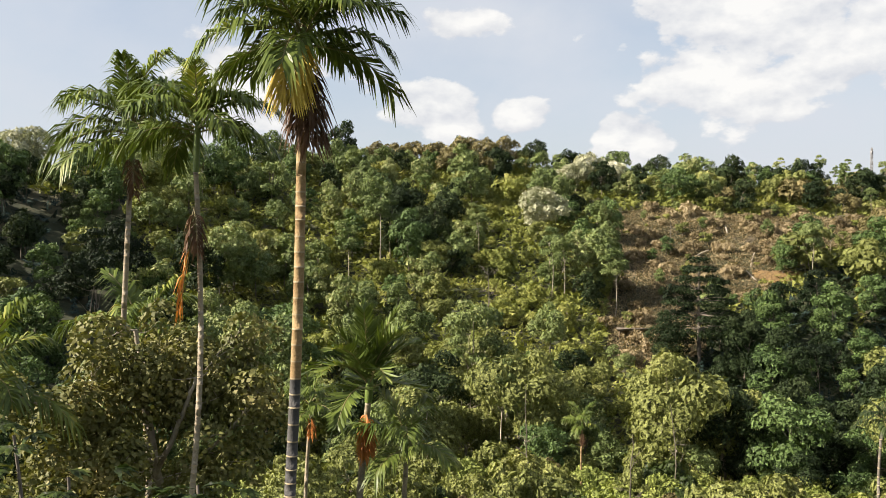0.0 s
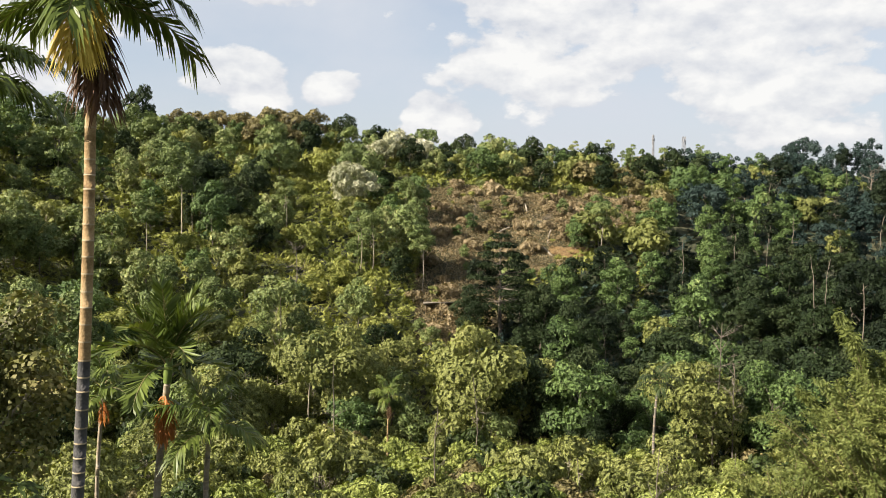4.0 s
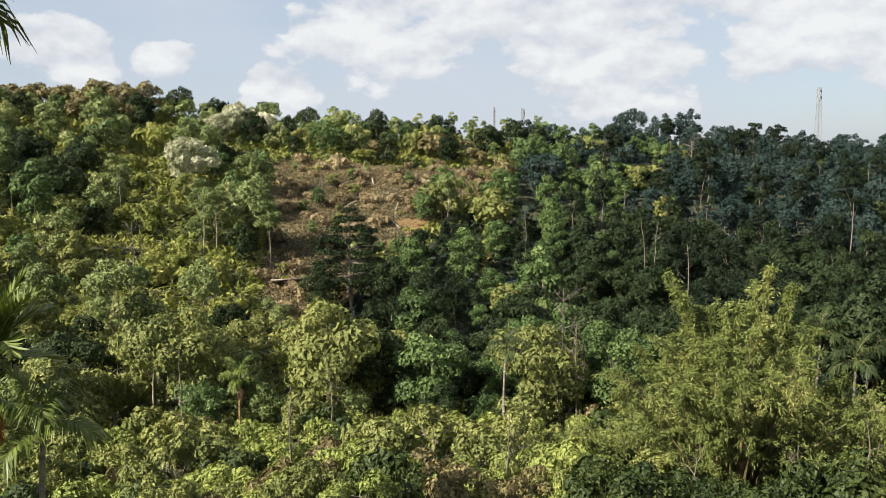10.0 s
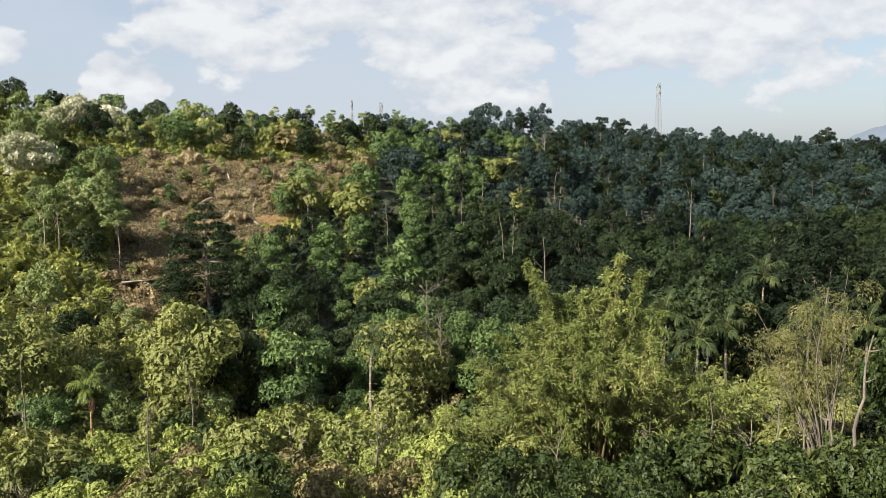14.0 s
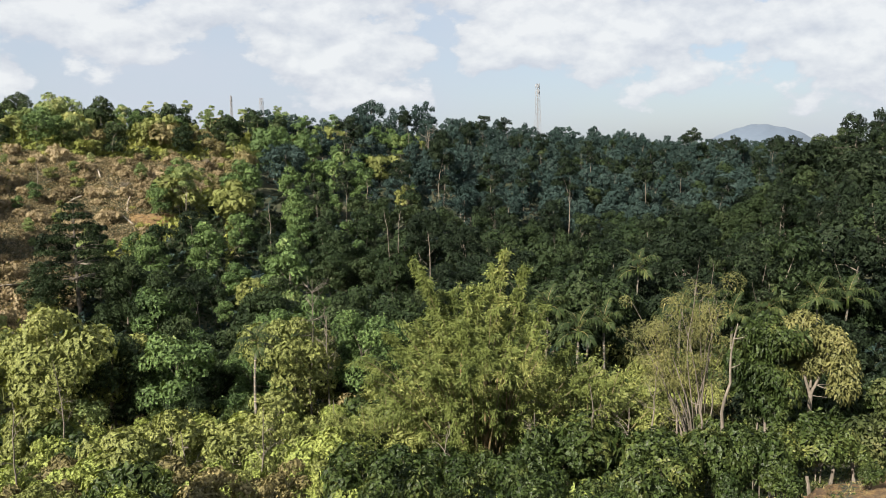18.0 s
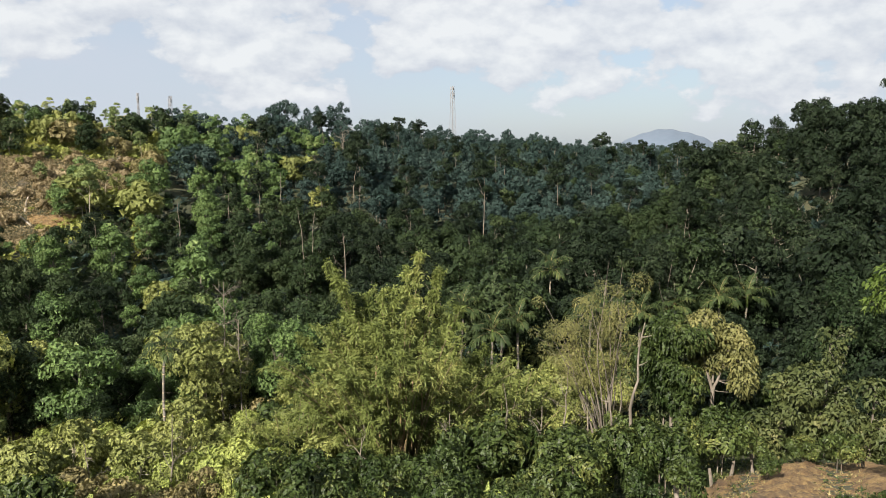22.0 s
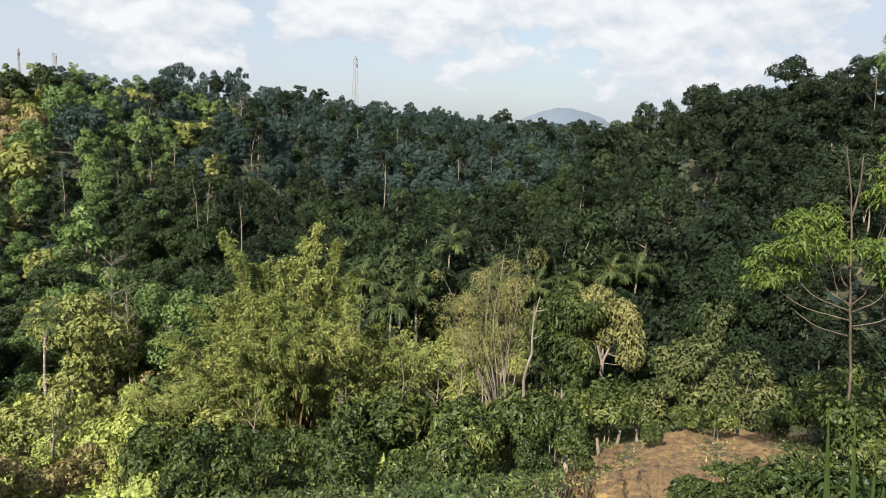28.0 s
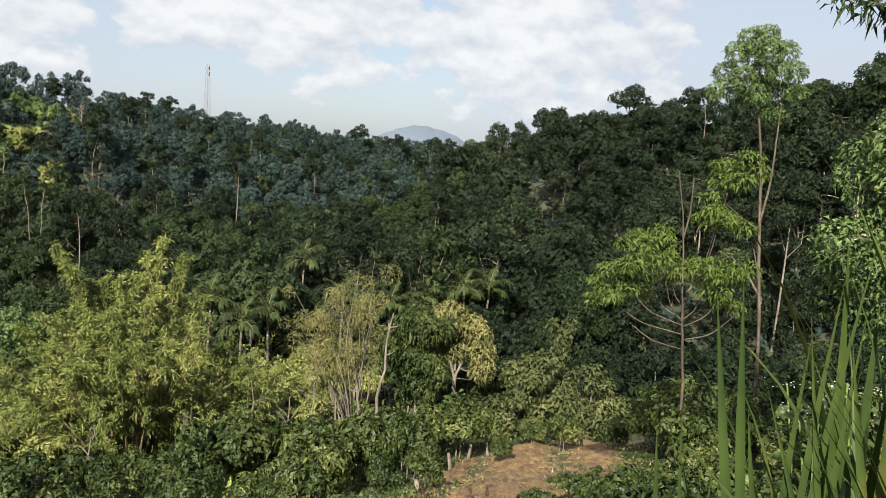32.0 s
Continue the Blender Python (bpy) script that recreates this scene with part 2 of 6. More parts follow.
LEAF = {
    "broad": leaf_material("leaf_mid_green", (0.052, 0.080, 0.024), (0.150, 0.184, 0.062), (0.270, 0.272, 0.118), grain=6.0),
    # a deep green, darkened further to stand for cloud shade on the slopes
    "wood": leaf_material("leaf_deep_green_shade", (0.011, 0.020, 0.008), (0.027, 0.040, 0.015), (0.049, 0.062, 0.026), through_light=0.14, gloss=0.1, grain=6.0),
    "mid": leaf_material("leaf_soft_green", (0.036, 0.064, 0.020), (0.084, 0.127, 0.037), (0.164, 0.196, 0.068), grain=6.0),
    # cloud shade over the right-hand hill, put into a near-black leaf colour
    "deep": leaf_material("leaf_cloud_shade", (0.007, 0.012, 0.006), (0.015, 0.023, 0.011), (0.028, 0.038, 0.018), through_light=0.12, gloss=0.08, grain=6.0),
    "scrub": leaf_material("leaf_yellow_green", (0.106, 0.125, 0.026), (0.185, 0.195, 0.044), (0.263, 0.254, 0.073), grain=7.0),
    "bronze": leaf_material("leaf_bronze", (0.081, 0.071, 0.029), (0.172, 0.144, 0.062), (0.265, 0.218, 0.105), grain=6.0, holes=0.40),
    "grey": leaf_material("leaf_grey_green", (0.065, 0.074, 0.022), (0.156, 0.150, 0.049), (0.299, 0.258, 0.106), patch=0.8),
    "thicket": leaf_material("leaf_thicket", (0.121, 0.150, 0.035), (0.193, 0.222, 0.054), (0.248, 0.262, 0.074), patch=0.3, grain=16.0, holes=0.38),
    "willow": leaf_material("leaf_willow_olive", (0.066, 0.072, 0.026), (0.150, 0.146, 0.050), (0.245, 0.220, 0.090), patch=0.6),
    "vine": leaf_material("leaf_vine", (0.026, 0.038, 0.013), (0.068, 0.080, 0.026), (0.135, 0.132, 0.050), patch=0.6),
    "olive": leaf_material("leaf_olive", (0.100, 0.114, 0.033), (0.160, 0.172, 0.048), (0.215, 0.212, 0.070), grain=11.0, holes=0.40),
    # far slopes: cloud shade and bluish haze put into the leaf colour
    "dark": leaf_material("leaf_cloud_shade_haze", (0.014, 0.026, 0.022), (0.028, 0.045, 0.038), (0.044, 0.062, 0.052), through_light=0.12, gloss=0.08, grain=5.0),
    "flower": leaf_material("leaf_whitish_bloom", (0.20, 0.21, 0.12), (0.42, 0.41, 0.29), (0.56, 0.54, 0.43), grain=6.0),
    "dry": leaf_material("leaf_dry_brown", (0.130, 0.100, 0.052), (0.245, 0.190, 0.108), (0.340, 0.280, 0.175), grain=8.0),
    "coffee": leaf_material("leaf_coffee", (0.018, 0.031, 0.008), (0.056, 0.074, 0.019), (0.135, 0.140, 0.040), sheen=0.45, grain=12.0, holes=0.40, patch=0.7),
    "glossy": leaf_material("leaf_glossy_green", (0.013, 0.024, 0.006), (0.040, 0.057, 0.015), (0.100, 0.110, 0.032), sheen=0.45, grain=12.0, holes=0.40, patch=0.7),
    "bamboo": leaf_material("leaf_bamboo", (0.052, 0.071, 0.016), (0.138, 0.160, 0.042), (0.275, 0.283, 0.092), patch=0.5),
    "young": leaf_material("leaf_bright_young", (0.045, 0.077, 0.013), (0.099, 0.133, 0.025), (0.171, 0.198, 0.047), through_light=0.22),
    "palm": leaf_material("leaf_palm", (0.044, 0.068, 0.014), (0.112, 0.144, 0.029), (0.281, 0.270, 0.063), sheen=0.42, patch=0.9),
    # darker copy of the palm leaf that stands for the valley's shade
    "palm_shade": leaf_material("leaf_palm_shade", (0.016, 0.027, 0.009), (0.038, 0.054, 0.016), (0.085, 0.095, 0.03), sheen=0.5, patch=0.9),
    "palm_yellow": leaf_material("leaf_palm_yellow", (0.40, 0.28, 0.05), (0.60, 0.45, 0.09), (0.72, 0.60, 0.22), patch=0.9),
    "palm_dead": leaf_material("leaf_palm_dead", (0.035, 0.018, 0.010), (0.105, 0.056, 0.028), (0.21, 0.125, 0.06), through_light=0.15, patch=0.9),
    "palm_rust": leaf_material("leaf_palm_rust", (0.28, 0.09, 0.02), (0.48, 0.20, 0.05), (0.60, 0.33, 0.13), patch=0.9),
    "grass": leaf_material("leaf_grass", (0.015, 0.030, 0.006), (0.039, 0.061, 0.012), (0.089, 0.090, 0.022), sheen=0.6, patch=3.0, through_light=0.18),
}
BARK = rough_material("bark_grey_brown", [(0.050, 0.042, 0.032), (0.110, 0.092, 0.070), (0.20, 0.17, 0.135)], 2.0, 18.0, 0.5, 0.9, 0.4)
BARK_PALE = rough_material("bark_pale", [(0.13, 0.105, 0.075), (0.27, 0.23, 0.17), (0.42, 0.37, 0.29)], 2.0, 18.0, 0.4, 0.85, 0.4)
BARK_RED = rough_material("bark_reddish", [(0.026, 0.018, 0.012), (0.055, 0.040, 0.026), (0.11, 0.088, 0.064)], 2.5, 20.0, 0.5, 0.85, 0.4)
SOIL = rough_material("soil_orange", [(0.040, 0.022, 0.008), (0.125, 0.073, 0.027), (0.245, 0.163, 0.058)], 3.0, 22.0, 1.0, 0.95)
GROUND = rough_material("ground_undergrowth", [(0.012, 0.017, 0.006), (0.027, 0.033, 0.011), (0.060, 0.052, 0.023)], 0.12, 2.6, 0.8, 0.95)

# ---- mesh kit ----
rng = np.random.default_rng(11)


def quick_mesh(name, verts, faces, mats, which=None):
    """A mesh from arrays; all faces have three or all have four corners."""
    me = bpy.data.meshes.new(name)
    verts, faces = np.asarray(verts, np.float32), np.asarray(faces, np.int32)
    me.vertices.add(len(verts))
    me.vertices.foreach_set("co", verts.ravel())
    me.loops.add(faces.size)
    me.loops.foreach_set("vertex_index", faces.ravel())
    me.polygons.add(len(faces))
    me.polygons.foreach_set("loop_start", np.arange(0, faces.size, faces.shape[1], dtype=np.int32))
    for m in mats:
        me.materials.append(m)
    if which is not None:
        me.polygons.foreach_set("material_index", np.asarray(which, np.int32))
    me.update(calc_edges=True)
    return me


def join(*pieces):
    """Several (verts, quads) as one."""
    vs, qs, k = [], [], 0
    for v, q in pieces:
        vs.append(v)
        qs.append(q + k)
        k += len(v)
    return np.concatenate(vs), np.concatenate(qs)


def unit(v):
    return v / (np.linalg.norm(v, axis=-1, keepdims=True) + 1e-9)


def tube(points, radii, sides=6, seed=0.0):
    """A tapered stem along points."""
    p = np.asarray(points, float)
    t = unit(np.gradient(p, axis=0))
    ref = np.array([0.0, 1.0, 0.0]) if abs(t[0, 1]) < 0.9 else np.array([1.0, 0.0, 0.0])
    a = unit(np.cross(t, ref))
    b = np.cross(t, a)
    ang = np.linspace(0, 2 * np.pi, sides, endpoint=False) + seed
    r = np.asarray(radii, float)[:, None, None]
    v = p[:, None] + r * (np.cos(ang)[None, :, None] * a[:, None] + np.sin(ang)[None, :, None] * b[:, None])
    i, j = np.meshgrid(np.arange(len(p) - 1), np.arange(sides), indexing="ij")
    k = (j + 1) % sides
    q = np.stack([i * sides + j, i * sides + k, (i + 1) * sides + k, (i + 1) * sides + j], -1).reshape(-1, 4)
    return v.reshape(-1, 3), q


def blades(base, way, length, width, droop=0.15, twist=None):
    """Kite-shaped leaves from base along way."""
    n = len(base)
    way = unit(way)
    side = unit(np.cross(way, twist if twist is not None else rng.normal(size=(n, 3))))
    length, width = np.broadcast_to(length, n)[:, None], np.broadcast_to(width, n)[:, None]
    lift = np.cross(side, way)
    mid = base + way * length * 0.45
    tip = base + way * length - np.array([0, 0, 1.0]) * length * droop
    v = np.stack([base, mid + side * width / 2 + lift * width * 0.12, tip, mid - side * width / 2 + lift * width * 0.12], 1)
    return v.reshape(-1, 3), np.arange(4 * n).reshape(-1, 4)


def slips(base, way, length, width, twist, dice):
    """Three-cornered leaf sprays for trees that stay far off."""
    way = unit(way)
    side = unit(np.cross(way, twist)) * width[:, None] / 2
    tip = base + way * length[:, None] + side * dice.normal(size=(len(base), 1)) * 0.5
    return np.stack([base - side, base + side, tip], 1).reshape(-1, 3), np.arange(3 * len(base)).reshape(-1, 3)


def puff_leaves(puffs, count, length, width, flat=0.8, droop=0.2, sky_bias=0.35, rough=0.42, dice=None, far=False):
    """Leaves over the shells of rounded clumps (x, y, z, r), lying like shingles."""
    dice = rng if dice is None else dice
    puffs = np.asarray(puffs, float)
    w = puffs[:, 3] ** 2
    pick = dice.choice(len(puffs), count, p=w / w.sum())
    d = unit(dice.normal(size=(count, 3)) + np.array([0, 0, sky_bias]))
    shell = puffs[pick, 3:4] * (0.8 + 0.36 * dice.random((count, 1)) ** 0.7)
    base = puffs[pick, :3] + d * shell * np.array([1, 1, flat])
    way = unit(np.cross(d, dice.normal(size=(count, 3)))) * 0.85 + d * 0.4 + dice.normal(size=(count, 3)) * 0.25
    size = 0.7 + 0.6 * dice.random(count)
    if far:
        return slips(base, way, length * size, width * size * 1.25, d + dice.normal(size=(count, 3)) * rough, dice)
    return blades(base, way, length * size, width * size, droop, d + dice.normal(size=(count, 3)) * rough)


def shingles(puffs, n, flat, rough=0.42, far=False, grow=1.3, dice=None):
    """Leaf sprays laid edge to edge over the outside of joined clumps (x, y, z, r)."""
    dice = rng if dice is None else dice
    puffs = np.asarray(puffs, float)
    k = np.arange(n) + 0.5
    z = 1 - 2 * k / n
    a = np.pi * (1 + 5 ** 0.5) * k
    ball_d = np.stack([np.sqrt(1 - z * z) * np.cos(a), np.sqrt(1 - z * z) * np.sin(a), z], -1)
    squash = np.array([1, 1, flat])
    at, out, size = [], [], []
    for i, (x, y, zz, r) in enumerate(puffs):
        t = dice.uniform(0, 6.28)
        d = ball_d @ np.array([[math.cos(t), -math.sin(t), 0], [math.sin(t), math.cos(t), 0], [0, 0, 1]])
        d = unit(d + dice.normal(size=d.shape) * 0.12)
        c = np.array([x, y, zz]) + d * r * squash * (0.90 + 0.13 * dice.normal(size=(n, 1)))
        gap = np.linalg.norm((c[:, None] - puffs[None, :, :3]) / squash, axis=2) / puffs[None, :, 3]
        gap[:, i] = 9
        ok = (gap.min(axis=1) > 0.84) & (d[:, 2] > -0.45)
        at.append(c[ok])
        out.append(d[ok])
        size.append(np.full(ok.sum(), r * math.sqrt(12.57 / n) * grow))
    at, out, size = np.concatenate(at), np.concatenate(out), np.concatenate(size)
    m = len(at)
    size = size * (0.7 + 0.6 * dice.random(m))
    face = unit(out + dice.normal(size=(m, 3)) * rough + np.array([0, 0, 0.15]))
    way = unit(np.cross(face, dice.normal(size=(m, 3)))) + np.array([0, 0, -0.25])
    start = at - unit(way) * size[:, None] * 0.5
    if far:
        return slips(start, way, size * 1.35, size * 0.95, face, dice)
    return blades(start, way, size * 1.7, size * 0.75, 0.25, face)


def limb(a, b, r0, r1, bend=0.12, n=5, sides=5):
    a, b = np.asarray(a, float), np.asarray(b, float)
    s = np.linspace(0, 1, n)[:, None]
    off = rng.normal(size=3) * np.linalg.norm(b - a) * bend
    p = a + (b - a) * s + np.sin(np.pi * s) * off
    return tube(p, r0 + (r1 - r0) * s[:, 0], sides)


def tree_shape(height, crown_r, crown_from, puff_n, grain, leaf_n, leaf, trunk_r, flat=0.8, stem_n=1, wide=1.0, droop=0.2, top_light=0.3, limbs=5, puff_size=0.37, far=False):
    """A broadleaf tree: (trunk, crown). crown_from: share of the height that is bare trunk."""
    z0, z1 = height * crown_from, height
    mid, half = (z0 + z1) / 2, (z1 - z0) / 2
    puffs = []
    for i in range(puff_n):
        d = unit(rng.normal(size=3) + np.array([0, 0, 0.15]))
        r = crown_r * (puff_size * (0.65 + 0.7 * rng.random()))
        k = 0.45 + 0.5 * rng.random() ** 0.6
        puffs.append([d[0] * (crown_r - r * 0.5) * k * wide, d[1] * (crown_r - r * 0.5) * k * wide, mid + d[2] * max(0.1, half - r * 0.6) * k, r])
    puffs = np.array(puffs)
    crown = join(shingles(puffs, grain, flat, far=far), puff_leaves(puffs, leaf_n, leaf, leaf * 0.5, flat, droop, top_light, far=far))
    wood = []
    for s in range(stem_n):
        foot = rng.normal(size=3) * trunk_r * (2.5 if stem_n > 1 else 0)
        foot[2] = -0.8
        head = np.array([rng.normal() * crown_r * 0.14, rng.normal() * crown_r * 0.14, mid + half * 0.2])
        wood.append(limb(foot, head, trunk_r, trunk_r * 0.3, 0.04, 7, 6))
        for p in puffs[rng.permutation(len(puffs))[:limbs]]:
            start = foot + (head - foot) * rng.uniform(0.55, 0.95)
            wood.append(limb(start, p[:3], trunk_r * 0.36, trunk_r * 0.08, 0.1, 4, 4))
    return join(*wood), crown


# ---- the lie of the land ----
# bearing: height at 10, 20 and 35 m, valley (distance, height), crest (distance, height)
LAND = {
    -180: (-1.6, -1.2, 0, 45, 2, 120, 14), -120: (-3, -5, -7, 40, -8, 120, 2), -60: (-5, -9, -14, 60, -19, 150, 12), -30: (-5, -9.5, -14, 60, -19, 150, 9),
    -10: (-5, -9.5, -15, 65, -20, 180, 11.5), 5: (-4.8, -9.5, -15, 65, -20, 185, 11), 12: (-4.8, -9.5, -15, 65, -20, 190, 8), 25: (-4.8, -9.5, -15, 70, -21, 200, 5.6), 31: (-4.8, -9.5, -15, 75, -22, 218, 6.3),
    37: (-4.8, -9.5, -15, 80, -23, 240, 4.8), 50: (-4.8, -9.5, -14.5, 95, -23, 280, 2.4), 60: (-4.6, -9, -13.5, 120, -22, 330, -1.8),
    64.5: (-4.4, -8.5, -12.8, 105, -20.5, 330, -2.8),
    67: (-4.4, -8.3, -12.4, 62, -17, 185, -8.0), 70: (-4.3, -8.1, -12.2, 57, -16, 160, -3.2), 75: (-4.1, -7.9, -11.8, 53, -15, 145, 1.2), 78: (-4.1, -7.8, -11.6, 51, -14.4, 138, 3.2), 82: (-4, -7.6, -11.3, 50, -13.8, 133, 4.4),
    92: (-3.5, -7, -10.5, 45, -12, 120, 6.5), 110: (-3, -5, -7, 40, -8, 120, 15), 140: (-1.8, -1.5, 0, 40, 1, 120, 20), 180: (-1.6, -1.2, 0, 45, 2, 120, 14),
}
LAND_AZ = np.array(sorted(LAND))
LAND_ROWS = np.array([LAND[a] for a in LAND_AZ], float)


def land(x, y):
    """The height of the ground."""
    x, y = np.asarray(x, float), np.asarray(y, float)
    d, az = np.hypot(x, y), np.degrees(np.arctan2(x, y))
    z10, z20, z35, dv, zv, dc, zc = [np.interp(az, LAND_AZ, LAND_ROWS[:, i]) for i in range(7)]
    k0 = np.zeros_like(d)
    ds = np.stack([k0, k0 + 1.2, k0 + 10, k0 + 20, k0 + 35, dv, dc, dc + 40, k0 + 700, k0 + 6000])
    zs = np.stack([k0 - 1.6, k0 - 1.65, z10, z20, z35, zv, zc, zc + 1, k0 - 4, k0 - 20])
    out = zs[0].copy()
    for i in range(len(ds) - 1):
        s = np.clip((d - ds[i]) / (ds[i + 1] - ds[i]), 0, 1)
        s = np.where(ds[i] > 40, s * s * (3 - 2 * s) * 0.6 + s * 0.4, s)
        out = np.where(d >= ds[i], zs[i] + (zs[i + 1] - zs[i]) * s, out)
    # the spur that runs down from the hill across the gorge
    ax, ay, bx, by = 166.0, 72.0, 70.0, 54.0
    f = np.clip(((x - ax) * (bx - ax) + (y - ay) * (by - ay)) / ((bx - ax) ** 2 + (by - ay) ** 2), 0, 1)
    off = np.hypot(x - ax - f * (bx - ax), y - ay - f * (by - ay))
    out = out + (1.5 + 11.0 * f - 8.0 * f * f) * np.exp(-(off / 17.0) ** 2)
    lump = np.sin(x * 0.071 + 1.3) * np.cos(y * 0.063) + 0.5 * np.sin(x * 0.19 + y * 0.13)
    return out + lump * np.clip((d - 45) / 80, 0, 1) * 1.1 * np.clip((900 - d) / 500, 0, 1)


def spot(az, d):
    """The point of the ground at a bearing and level distance."""
    x, y = d * math.sin(radians(az)), d * math.cos(radians(az))
    return Vector((x, y, float(land(x, y))))


def aim(az, el, d):
    """The point seen at az and el, at level distance d."""
    a = radians(az)
    return Vector((d * math.sin(a), d * math.cos(a), d * math.tan(radians(el))))


# the eye's place in the later half of the walk, from which the things on that side are set out
LATE = Vector((0.10, 0.235, 0.055))


def aim_late(az, el, d):
    return aim(az, el, d) + LATE


def spot_late(az, d):
    p = aim(az, 0, d) + LATE
    return Vector((p.x, p.y, float(land(p.x, p.y))))


rings = np.concatenate([np.linspace(0.2, 20, 22), np.linspace(21, 60, 32), np.linspace(63, 360, 60), np.geomspace(380, 4800, 18)])
turns = np.radians(np.arange(0, 360, 2.0))
gx, gy = rings[:, None] * np.sin(turns), rings[:, None] * np.cos(turns)
gz = land(gx, gy)
nr, nt = gx.shape
ri, ti = np.meshgrid(np.arange(nr - 1), np.arange(nt), indexing="ij")
tj = (ti + 1) % nt
land_quads = np.stack([ri * nt + ti, (ri + 1) * nt + ti, (ri + 1) * nt + tj, ri * nt + tj], -1).reshape(-1, 4)
hub_quads = np.array([[0, k, k + 1, k + 2] for k in range(1, nt - 2, 2)])
me = quick_mesh("ground", np.stack([gx, gy, gz], -1).reshape(-1, 3), np.concatenate([land_quads, hub_quads]), [GROUND])
for poly in me.polygons:
    poly.use_smooth = True
tagged(new("ground", me), "rolling hillside ground of earth, leaf litter and low growth", "ground", kind="structure")


# ---- things and parts ----
def thing(name, label, category, m, group="", kind=""):
    ob = new(name)
    ob.matrix_world = m
    return tagged(ob, label, category, group, kind)


def part(name, me, parent, label="", m=None):
    ob = new(name, me)
    ob.parent = parent
    if m is not None:
        ob.matrix_local = m
    return tagged(ob, label)


def stand(p, turn=0.0, size=1.0, lean=0.0, height=1.0):
    return Matrix.Translation(p) @ pose(0, 0, 0, lean, 0, turn) @ Matrix.Diagonal((size, size, size * height, 1))


def wood_and_leaf(shape, name, bark, leaf):
    (wv, wq), (lv, lq) = shape
    return quick_mesh(name + "_trunk", wv, wq, [bark]), quick_mesh(name + "_crown", lv, lq, [leaf])


# ---- kinds of trees: three shapes each, in grades of leaf for near, middle and far stands, and for shrubs by the plot ----
GRADE = ((0.50, 0.55, 250, True), (0.32, 0.65, 150, True), (0.16, 0.85, 60, True), (0.7, 0.5, 340, True))
FINE = (1.6, 0.32, 560, True)


def kind(name, tint, bark, leaf_n, leaf, dense=1.0, leafy=False, fine=False, **k):
    shapes = [[tree_shape(leaf_n=int(leaf_n * many), leaf=leaf * big, far=slip and not (leafy and big < 0.75), grain=int(grain * dense), **k) for _ in range(3)] for many, big, grain, slip in (GRADE if leafy else GRADE[:3] + ((FINE,) if fine else ()))]
    return {"name": name, "leaf": tint, "bark": bark, "shapes": shapes, "meshes": {}}


